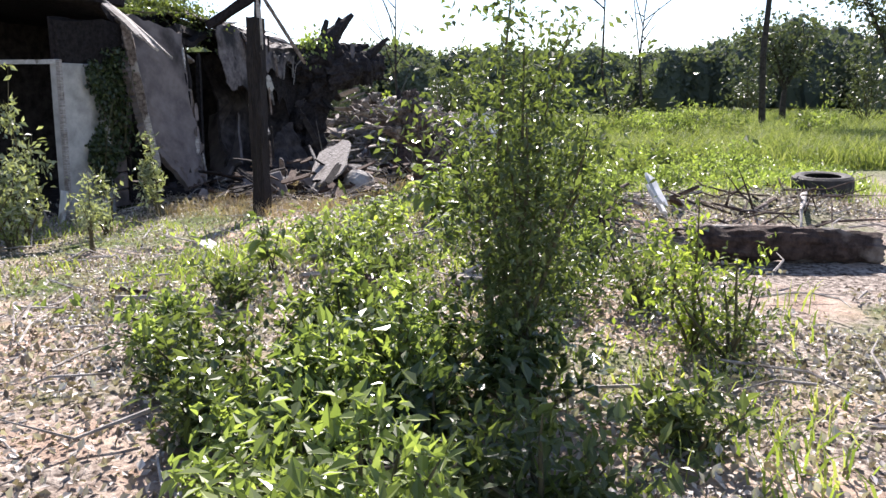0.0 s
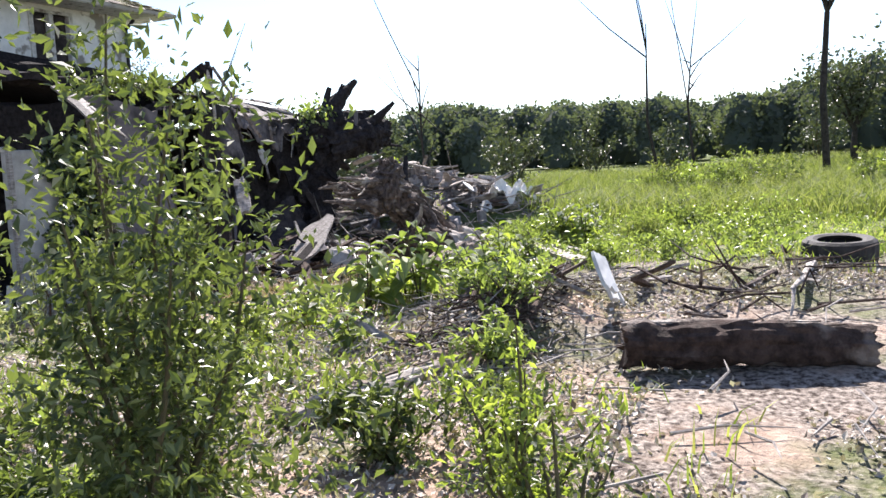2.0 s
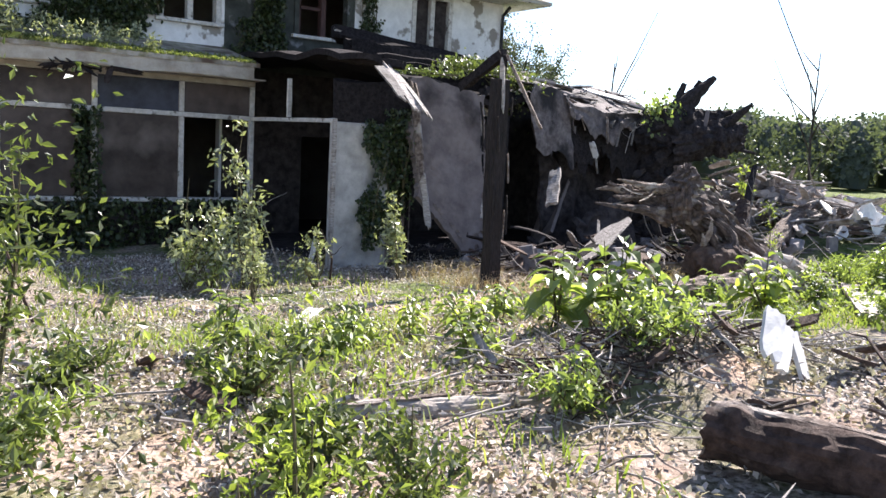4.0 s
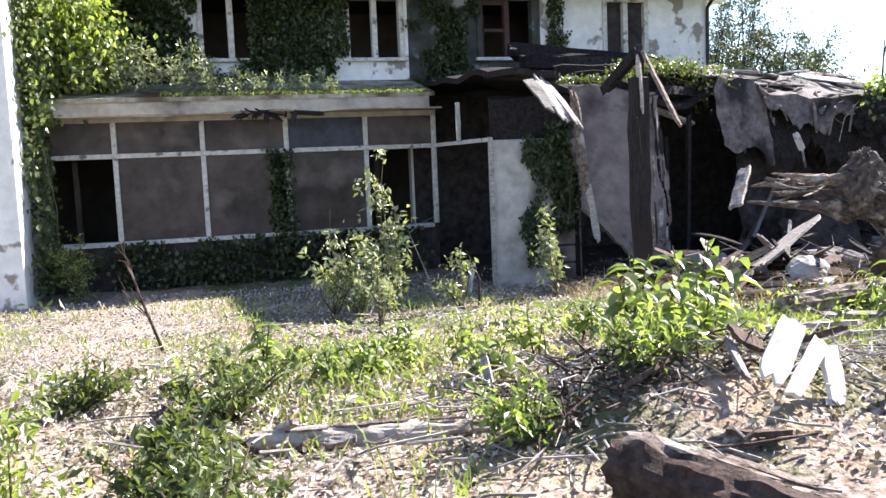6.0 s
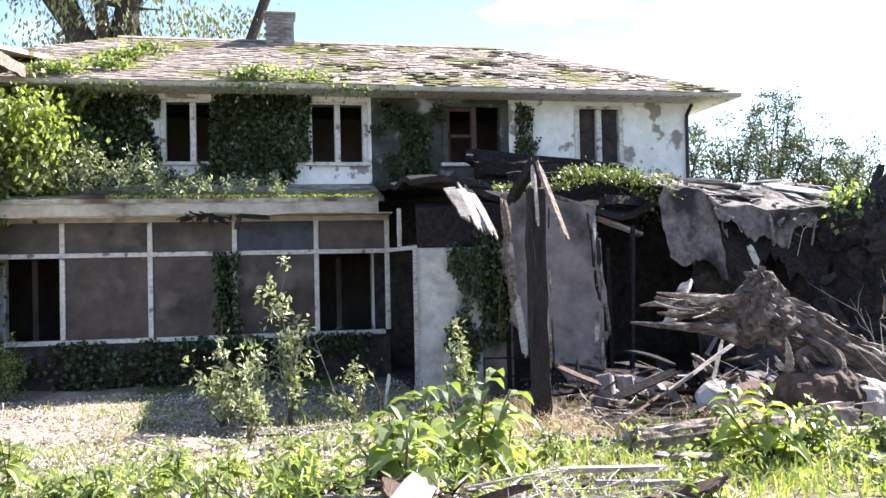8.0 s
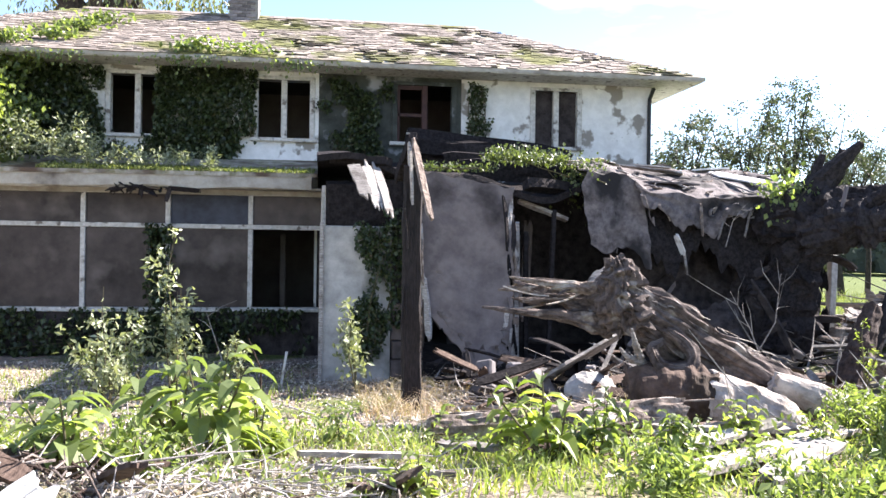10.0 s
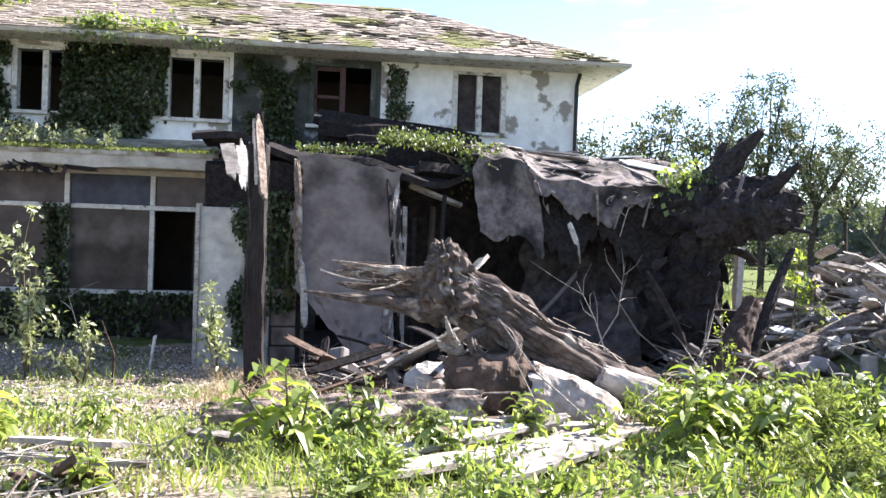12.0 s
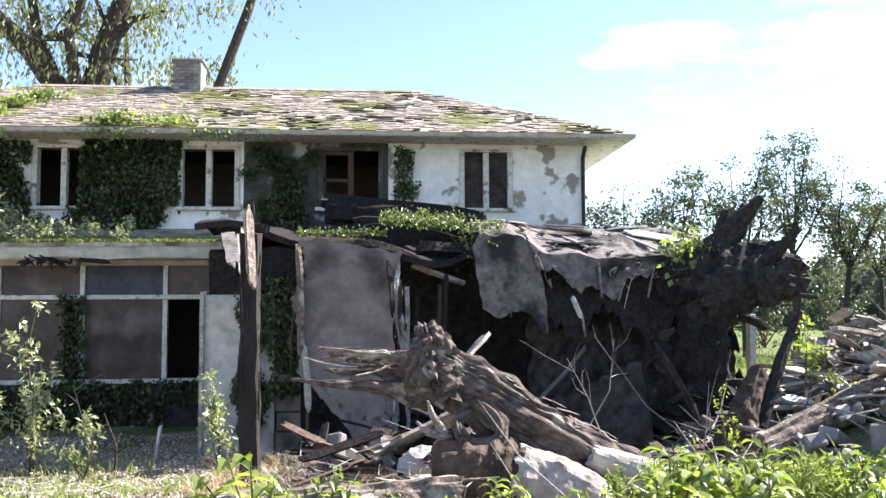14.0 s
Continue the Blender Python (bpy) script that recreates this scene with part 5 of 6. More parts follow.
# ---- plants ----
def shrub(name, base, height, spread, stems, n_leaf, size, mat, label, category="shrub", low=0.15, lean=(0, 0), tight=0.1, stem_r=0.012, up=0.5, aspect=0.45):
    base = on_ground(*base) if len(base) == 2 else base
    th = thing(name, base, label, category)
    b = np.array(base, float)
    lv = []
    for i in range(stems):
        a = rng.uniform(0, 2 * math.pi)
        rr = spread * math.sqrt(rng.uniform(0, 1)) * (0.25 if i == 0 else 1)
        tip = b + np.array((rr * math.cos(a) + lean[0], rr * math.sin(a) + lean[1], height * rng.uniform(0.6, 1.0) * (1 - 0.25 * rr / max(spread, 0.01))))
        if i == 0:
            tip[2] = b[2] + height
        m1 = b + (tip - b) * 0.4 + rng.normal(0, 0.06, 3) * height * 0.5
        pts = [b + rng.normal(0, 0.02, 3) * (1, 1, 0), m1, b + (tip - b) * 0.75 + rng.normal(0, 0.04, 3) * height * 0.5, tip]
        part("stem", Geo().tube(pts, [stem_r, stem_r * 0.8, stem_r * 0.5, stem_r * 0.2], 6), M_STEM, th)
        k = n_leaf // stems
        nt = max(3, k // 14)
        t = rng.uniform(low, 1.0, nt)
        P = np.array(pts)
        seg = np.clip((t * 3).astype(int), 0, 2)
        fr = (t * 3 - seg)[:, None]
        c = P[seg] * (1 - fr) + P[seg + 1] * fr
        tw = c + rng.normal(0, 1, (nt, 3)) * tight * height * (1.1 - 0.5 * t)[:, None]
        w = rng.uniform(0, 1, (nt, 14, 1))
        lv.append((c[:, None] * (1 - w) + tw[:, None] * w + rng.normal(0, size * 0.5, (nt, 14, 3))).reshape(-1, 3))
    pts = np.concatenate(lv)
    pts[:, 2] = np.maximum(pts[:, 2], gz(pts[:, 0], pts[:, 1]) + 0.02)
    part("foliage", Geo().leaves(pts, size, up, aspect), mat, th)
    return th


shrub("sapling", (-1.97, -11.42), 1.85, 0.46, 10, 8200, 0.04, L_SHRUB, "leafy green sapling standing in the yard", tight=0.2, stem_r=0.014, low=0.14)
shrub("sapling", (-1.65, -11.2), 1.6, 0.4, 7, 1500, 0.045, L_SHRUB, "bright young leafy sapling", tight=0.28, low=0.45)
shrub("shrub", (-0.9, -12.1), 0.85, 0.3, 7, 1200, 0.045, L_BRIGHT, "bright feathery young shrub on the path edge", tight=0.3, low=0.12)
shrub("shrub", (-1.15, -12.3), 0.6, 0.35, 7, 800, 0.04, L_SHRUB, "low green shrub on the path edge", tight=0.3, low=0.05)
for x, y, h, s, n in ((-3.7, -11.4, 0.5, 0.4, 1100), (-3.1, -11.8, 0.4, 0.4, 700), (-2.7, -10.8, 0.5, 0.45, 1100), (-0.4, -11.2, 0.4, 0.4, 700),
                      (-2.4, -12.2, 0.3, 0.3, 350), (-2.4, -11.0, 0.55, 0.45, 1100), (-1.9, -10.5, 0.45, 0.4, 900), (-2.4, -9.9, 0.32, 0.45, 600), (-2.9, -10.3, 0.32, 0.4, 600), (-1.8, -9.4, 0.3, 0.45, 500), (-3.2, -10.9, 0.35, 0.4, 600), (-1.0, -9.2, 0.3, 0.4, 400), (-1.6, -10.4, 0.45, 0.5, 800), (-0.1, -9.8, 0.4, 0.5, 600), (2.1, -10.9, 0.3, 0.4, 500), (1.3, -11.1, 0.3, 0.3, 400), (2.9, -10.2, 0.35, 0.4, 500)):
    shrub("low_shrub", (x, y), h, s, 12, int(n * 1.5), 0.066, L_SHRUB if rng.uniform() < 0.6 else L_WEED, "low dark green bramble in the yard", tight=0.25, up=0.7)
shrub("shrub", (-0.25, -11.75), 0.5, 0.35, 8, 900, 0.05, L_SHRUB, "low green shrub on the path edge", tight=0.28, low=0.05)
for x, y, h, s, n in ((-2.75, -10.7, 0.34, 0.4, 420), (-2.7, -11.25, 0.36, 0.35, 420), (-2.3, -10.9, 0.42, 0.4, 460), (-2.2, -11.5, 0.36, 0.3, 360)):
    shrub("bramble", (x, y), h, s, 10, n, 0.08, L_GLOSS, "glossy dark broad-leaved bramble in the yard", "bramble", tight=0.3, up=0.8, aspect=0.65, low=0.3)
shrub("shrub", (1.75, -5.6), 0.9, 0.3, 5, 420, 0.07, L_PALE, "slender pale-leaved shrub before the porch", tight=0.13, low=0.25)
shrub("shrub", (1.4, -4.4), 1.35, 0.5, 7, 640, 0.095, L_PALE, "pale-leaved shrub before the porch", tight=0.18, low=0.2)
shrub("shrub", (2.2, -4.2), 2.1, 0.3, 5, 660, 0.095, L_PALE, "tall slender pale-leaved shrub before the porch", tight=0.12, low=0.15)
shrub("shrub", (1.7, -4.5), 0.8, 0.5, 7, 700, 0.05, L_WEED, "small green shrub before the porch", tight=0.2)
shrub("shrub", (3.0, -4.7), 0.75, 0.35, 6, 260, 0.08, L_PALE, "small pale-leaved shrub by the porch", tight=0.2)
shrub("shrub", (4.5, -4.3), 1.15, 0.18, 3, 420, 0.095, L_PALE, "thin pale-leaved shrub beside the post", tight=0.12, low=0.3, lean=(-0.15, 0))
shrub("shrub", (-2.0, -1.0), 1.0, 0.4, 8, 1300, 0.06, L_WEED, "green shrub at the porch corner", tight=0.2)
shrub("shrub", (10.0, -6.6), 0.95, 0.15, 3, 160, 0.05, L_BRIGHT, "thin young plant by the ruin", tight=0.12, low=0.4)
shrub("shrub", (11.9, -4.6), 1.25, 0.3, 4, 170, 0.09, L_BRIGHT, "young green shrub beside the burnt rafters", tight=0.15, low=0.6)
for x, y, h, s_ in ((6.6, -11.2, 0.45, 0.5), (7.6, -12.0, 0.5, 0.6), (9.0, -11.6, 0.6, 0.6), (10.5, -12.2, 0.6, 0.7), (11.5, -10.5, 0.6, 0.7), (6.0, -10.6, 0.4, 0.4)):
    shrub("shrub", (x, y), h, s_, 9, 900, 0.06, L_WEED, "green weeds beside the sandy path", tight=0.22, stem_r=0.007)
shrub("shrub", (12.0, -5.3), 0.5, 0.4, 7, 400, 0.06, L_WEED, "green weeds on the debris heap", tight=0.25)
shrub("shrub", (13.6, -7.6), 0.4, 0.7, 8, 600, 0.06, L_BRIGHT, "green weeds beside the debris heap", tight=0.25)


def broad_weed(base, height, n, size, mat, label):
    """An upright weed with long pointed leaves."""
    th = thing("weed", base, label, "weed", "broad-leaved weeds")
    b = np.array(base, float)
    for s in range(4):
        tip = b + np.array((rng.normal(0, 0.16), rng.normal(0, 0.16), height * rng.uniform(0.7, 1)))
        part("stem", Geo().tube([b + rng.normal(0, 0.04, 3) * (1, 1, 0), (b + tip) / 2 + rng.normal(0, 0.02, 3), tip], [0.012, 0.009, 0.004], 6), M_STEM, th)
        f = Geo()
        for i in range(n):
            t = 0.25 + 0.75 * i / n
            a = 2.4 * i + rng.uniform(0, 0.5)
            c = b + (tip - b) * t
            z = size * (1.15 - 0.6 * t) * rng.uniform(0.8, 1.2)
            d = np.array((math.cos(a), math.sin(a), 0))
            sd = np.array((-math.sin(a), math.cos(a), 0))
            v, up0 = [], rng.uniform(0.35, 0.9)
            for j, (l, w) in enumerate(((0, 0.02), (0.25, 0.2), (0.55, 0.23), (0.82, 0.13), (1, 0.005))):
                o = c + d * l * z + np.array((0, 0, z * (up0 * l - 0.85 * l * l)))
                v += [o - sd * w * z + (0, 0, w * z * 0.5), o, o + sd * w * z + (0, 0, w * z * 0.5)]
            q = []
            for j in range(4):
                k = 3 * j
                q += [(k, k + 1, k + 4, k + 3), (k + 1, k + 2, k + 5, k + 4)]
            f.add(v, q)
        part("foliage", f, mat, th)
    return th


W1 = broad_weed(on_ground(3.3, -9.5), 0.8, 9, 0.34, L_WEED, "leafy green broad-leaved weed")
W2 = broad_weed(on_ground(5.6, -9.45), 0.7, 8, 0.32, L_BRIGHT, "bright green broad-leaved weed")
W3 = broad_weed(on_ground(2.7, -10.5), 0.58, 9, 0.28, L_WEED, "leafy green broad-leaved weed")
spots = [(3.05, -9.1, 1), (3.6, -9.2, 0.9), (1.6, -9.8, 0.7), (6.5, -9.5, 0.45), (2.2, -9.0, 0.65), (2.9, -8.5, 0.7), (8.6, -8.5, 0.5),
         (4.6, -10.4, 0.5), (0.9, -9.2, 0.6), (0.2, -8.8, 0.6), (5.0, -8.4, 0.5), (1.3, -8.6, 0.6), (8.6, -9.2, 0.9), (9.3, -8.9, 0.9), (9.0, -9.6, 1.0), (9.9, -9.4, 0.8), (8.3, -9.7, 0.9)]
spots += [(rng.uniform(0.5, 8.0), rng.uniform(-10.6, -8.3), rng.uniform(0.3, 0.6)) for i in range(15)]
for i, (x, y, s) in enumerate(spots):
    copy_thing((W1, W2, W3)[i % 3], pose(*on_ground(x, y), 0, 0, rng.uniform(0, 360)) @ Matrix.Diagonal((s, s, s * rng.uniform(0.85, 1.15), 1)))
for x, y, h, s, n in ((8.9, -10.4, 0.5, 0.5, 800), (9.7, -10.2, 0.6, 0.6, 1200), (8.6, -9.0, 0.75, 0.6, 1500), (9.4, -9.2, 0.8, 0.55, 1400), (10.1, -9.0, 0.5, 0.55, 1100), (9.0, -8.3, 0.55, 0.45, 1000), (10.6, -8.8, 0.3, 0.6, 800), (9.7, -8.1, 0.4, 0.45, 800)):
    shrub("weed_thicket", (x, y), h * 0.72, s, 14, int(n * 1.1), 0.085, (L_WEED, L_WEED, L_FIELD)[int(x * 7) % 3], "dense green weeds growing by the dead trunk", "weeds", tight=0.22, stem_r=0.006, aspect=0.2)


def ivy(name, pts_fn, n, size, mat, label, at):
    p = pts_fn(n)
    th = thing(name, at, label, "climbing vine")
    part("foliage", Geo().leaves(p, size, 0.15, 0.8, np.tile((0.0, -0.35, -0.8), (len(p), 1)), 0.5), mat, th)
    low_ = p[np.argsort(p[:, 2])[:max(4, len(p) // 8)]]
    for i in range(5):
        a, b = low_[rng.integers(len(low_))], p[rng.integers(len(p))]
        part("stem", Geo().tube([a, (a + b) / 2 + rng.normal(0, 0.05, 3) * (1, 0.2, 1), b], [0.012, 0.009, 0.004], 5), M_STEM, th)
    return th


def on_wall(x0, x1, z0, z1, y, depth=0.12, s=2.0, a=0.0, thin=0.25):
    def f(n):
        x, z = rng.uniform(x0, x1, n), rng.uniform(z0, z1, n)
        edge = np.minimum(np.minimum(x - x0, x1 - x) / (x1 - x0), np.minimum(z - z0, z1 - z) / (z1 - z0) + 0.15) * 3
        ragged = np.array([noise.noise(Vector((u * s * 0.9, w * s * 0.9, a))) for u, w in zip(x, z)])
        k = edge * 0.9 + 1.3 * ragged + 0.4 > thin + rng.uniform(0, 0.5, n)
        x, z = x[k], z[k]
        return np.stack([x, y - np.abs(rng.normal(0, depth, len(x))), z], 1)
    return f


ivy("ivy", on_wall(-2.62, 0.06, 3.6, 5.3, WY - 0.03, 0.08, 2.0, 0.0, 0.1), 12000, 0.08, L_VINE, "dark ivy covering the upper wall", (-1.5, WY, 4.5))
# the lighter leaf colour stands in for sunlight on this creeper
ivy("ivy", on_wall(-2.6, -0.9, 3.5, 5.4, WY - 0.2, 0.2, 1.6, 9.0, 0.3), 3000, 0.095, L_WEED, "green creeper in lighter leaves for sunlight, over the upper wall", (-2.4, WY, 4.5))
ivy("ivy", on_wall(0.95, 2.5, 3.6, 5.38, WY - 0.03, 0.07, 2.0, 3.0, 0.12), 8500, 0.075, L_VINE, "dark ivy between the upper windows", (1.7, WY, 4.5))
ivy("ivy", on_wall(0.05, 2.8, 3.62, 4.15, WY - 0.03, 0.06, 2.6, 12.0, 0.7), 2600, 0.07, L_VINE, "thin ivy creeping under the upper windows", (1.5, WY, 3.9))
ivy("ivy", on_wall(2.4, 2.8, 4.1, 5.35, WY - 0.05, 0.06), 1100, 0.07, L_VINE, "dark ivy beside a window", (2.6, WY, 4.7))
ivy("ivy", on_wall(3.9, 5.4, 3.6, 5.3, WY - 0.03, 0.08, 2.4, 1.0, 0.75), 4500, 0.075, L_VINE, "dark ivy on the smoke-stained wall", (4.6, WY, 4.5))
ivy("ivy", on_wall(6.65, 7.3, 4.2, 5.3, WY - 0.03, 0.06, 3.4, 2.0, 0.8), 1400, 0.065, L_VINE, "small ivy patch on the white wall", (7, WY, 4.8))
ivy("ivy", on_wall(4.45, 5.05, 0.4, 2.4, -3.13, 0.08, 2.6, 0.5, 0.6), 3000, 0.065, L_VINE, "dark ivy on the white block wall", (4.8, -3.1, 1.4))
ivy("ivy", on_wall(4.9, 5.4, 0.9, 2.6, -3.0, 0.12), 1400, 0.07, L_VINE, "dark ivy beside the leaning slab", (5.1, -3.0, 1.6))
ivy("ivy", on_wall(-2.6, 4.0, 0.1, 0.95, -0.05, 0.15, 2.0, 4.0, 0.5), 3600, 0.09, L_VINE, "dark ivy along the foot of the porch", (0.7, -0.1, 0.4))
ivy("ivy", on_wall(1.05, 1.5, 0.3, 2.4, -0.05, 0.06, 2.0, 6.0, 0.2), 900, 0.08, L_VINE, "dark ivy climbing a porch mullion", (1.3, -0.1, 1))
ivy("ivy", lambda n: np.stack([rng.normal(-2.46, 0.08, n), rng.normal(-0.55, 0.3, n), rng.uniform(0.3, 5.1, n)], 1), 2400, 0.09, L_SHRUB, "dark vine in the corner beside the porch", (-2.3, -0.8, 2.5))
ivy("ivy", lambda n: np.stack([rng.normal(-2.38, 0.13, n), rng.normal(-0.45, 0.25, n), rng.uniform(2.9, 5.0, n)], 1), 2000, 0.1, L_WEED, "thick green vine hanging over the porch corner", (-2.3, -0.7, 3.5))
ivy("ivy", lambda n: np.stack([rng.normal(-1.8, 0.3, n), rng.normal(-0.1, 0.3, n), rng.normal(4.3, 0.4, n)], 1), 1900, 0.11, L_BRIGHT, "bright green vine over the porch roof", (-1.8, -0.1, 4.3))
ivy("ivy", lambda n: np.stack([rng.normal(-1.75, 0.35, n), rng.normal(0.1, 0.25, n), rng.uniform(3.4, 4.6, n)], 1), 1900, 0.1, L_WEED, "leafy green vine over the porch roof", (-1.75, 0.1, 3.9))
ivy("ivy", lambda n: (lambda x: np.stack([x, rng.normal(-2.5, 0.3, n), 3.42 - 0.05 * (x - 6.6) + np.abs(rng.normal(0, 0.08, n)) - np.where(x > 7.7, np.abs(rng.normal(0, 0.3, n)), 0)], 1))(rng.uniform(6.5, 8.35, n)), 1900, 0.06, L_SHRUB, "dense green creeper on the burnt roof edge", (7.4, -2.5, 3.4))
ivy("ivy", lambda n: np.stack([rng.uniform(5.3, 6.6, n), rng.normal(-2.8, 0.15, n), 3.2 + np.abs(rng.normal(0, 0.05, n))], 1), 420, 0.05, L_SHRUB, "green creeper on the slab top", (6, -2.8, 3.2))
ivy("ivy", lambda n: np.stack([rng.normal(10.95, 0.2, n), rng.normal(-3.4, 0.15, n), rng.normal(2.9, 0.17, n)], 1), 480, 0.09, L_WEED, "green creeper on the burnt rafters", (11.2, -3.4, 3))


def roof_plant(x, s, n, spread, mat):
    """A creeper lying on the front slope at x, s metres up from the eave."""
    u, v = rng.normal(0, spread, n), np.abs(rng.normal(0, spread * 0.7, n))
    p = np.stack([x + u, EY0 + uy * (s + v) - 0.04, EZ + uz * (s + v) + 0.05 + np.abs(rng.normal(0, 0.1, n))], 1)
    tagged(part("creeper", Geo().leaves(p, 0.1, 0.4, 0.7), mat, at=(x, EY0 + uy * s, EZ + uz * s)), "bright green creeper growing on the shingles", "climbing vine", "creepers on the roof")


for x, s, n, sp in ((1.75, 0.05, 230, 0.2), (-0.6, 1.6, 160, 0.25), (-0.3, 2.3, 160, 0.22), (-0.8, 0.6, 160, 0.22), (-1.6, 0.1, 260, 0.25), (2.7, 0.0, 120, 0.3)):
    roof_plant(x, s, n, sp, L_WEED)
hang = Geo()
hx = np.concatenate([rng.normal(1.7, 0.35, 150), rng.normal(3.6, 0.5, 130), rng.normal(-0.6, 0.4, 110)])
hang.leaves(np.stack([hx, np.full(len(hx), EY0 - 0.05) + rng.normal(0, 0.03, len(hx)), EZ - np.abs(rng.normal(0, 0.13, len(hx)))], 1), 0.07, 0.1, 0.7, np.tile((0, -0.2, -1.0), (len(hx), 1)), 0.4)
tagged(part("ivy", hang, L_WEED, at=(1, EY0, EZ)), "green creeper hanging from the eave", "climbing vine")
rw = Geo()
rp = np.stack([np.concatenate([rng.uniform(-2.9, 0.2, 120), rng.uniform(0.2, 2.2, 40)]), rng.uniform(-0.6, 0.3, 160)], 1)
for i, (x, y) in enumerate(rp):
    z = 3.26 + (y + 0.56) * 0.23
    h = rng.uniform(0.35, 0.9) if x < 0.2 else rng.uniform(0.15, 0.4)
    t = rng.uniform(0.3, 1.0, 26)
    rw.leaves(np.stack([x + rng.normal(0, 0.05, 26), y + rng.normal(0, 0.05, 26), z + t * h], 1), 0.085, 0.3, 0.4)
tagged(part("roof_weeds", rw, L_PALE, at=(-1, 0, 3.3)), "pale green weeds growing on the porch roof", "weeds", kind="stuff")

# ---- litter and grass ----
bare = lambda x, y: ((x > -0.3) & (y < -12.2) & (y > -15)).astype(float) * np.clip(patchy(x, y, 1.1, 0.4) * 1.6, 0, 1)
lp = np.concatenate([scatter(95000, -7, 5, -15, -8.0, lambda x, y: 0.25 + 0.75 * patchy(x, y, 0.8, 1.0) - 0.8 * bare(x, y)), scatter(70000, -5, 9.5, -10, -1.2, lambda x, y: 0.3 + 0.7 * patchy(x, y, 0.7, 2.0))])
lp[:, 2] += np.abs(rng.normal(0, 0.014, len(lp))) + 0.012
tagged(part("leaf_litter", Geo().leaves(lp, 0.043, 0.6, 0.6), L_LITTER), "dry grey-brown fallen leaves on the ground", "leaf litter", kind="stuff")
st = scatter(5000, 4.5, 9.0, -7.0, -4.0, lambda x, y: patchy(x, y, 1.4, 0.2))
tagged(part("dry_grass", Geo().blades(st, 0.22, 0.004, 0.9), L_STRAW), "dead reddish straw around the post", "dry grass", kind="stuff")
gr = np.concatenate([scatter(13000, -1.5, 9.5, -10.4, -7.4, lambda x, y: np.clip(patchy(x, y, 0.9, 3.0) * 1.3 - 0.45, 0, 1)),
                     scatter(2200, -3.4, 1, -12.8, -10.2, lambda x, y: np.clip(patchy(x, y, 1.0, 5.0) * 1.3 - 0.3, 0, 1)),
                     scatter(7000, -5, 4, -6.8, -2.2, lambda x, y: np.clip(patchy(x, y, 1.2, 1.0) - 0.3, 0, 1))])
gr = np.concatenate([gr, scatter(18000, 4.6, 13.5, -14.2, -8.6, lambda x, y: np.clip(patchy(x, y, 0.8, 2.2) * 1.2 - 0.1, 0, 1) * np.where(x < 8, 0.35, 1))])
tagged(part("grass", Geo().blades(gr, 0.14, 0.006, 0.6), L_GRASS), "short green grass and weeds in the yard", "grass", kind="stuff")
cl = scatter(19000, -1.5, 10, -10.6, -7.2, lambda x, y: np.clip(patchy(x, y, 1.3, 4.0) * 1.5 - 0.6, 0, 1) * np.where(x < 2.2, 0.45, 1))
cl = np.concatenate([cl, scatter(15000, 4.8, 13.0, -13.8, -8.6, lambda x, y: np.clip(patchy(x, y, 1.1, 3.3) * 1.5 - 0.35, 0, 1))])
cl[:, 2] += np.abs(rng.normal(0, 0.11, len(cl)))
tagged(part("ground_cover", Geo().leaves(cl, 0.075, 0.6, 0.5), L_WEED), "low green leafy ground cover in the yard", "ground cover", kind="stuff")
fg = np.concatenate([scatter(34000, 12.5, 26, -18, -7.0), scatter(40000, 16, 50, -26, 6), scatter(9000, 13, 40, -2, 16)])
fg = fg[patchy(fg[:, 0], fg[:, 1], 0.35, 0.5) + 0.35 > rng.uniform(0, 1, len(fg))]
tagged(part("meadow_grass", Geo().blades(fg, 0.5, 0.012, 0.6), L_FIELD), "tall sunlit meadow grass beyond the yard", "grass", kind="stuff")

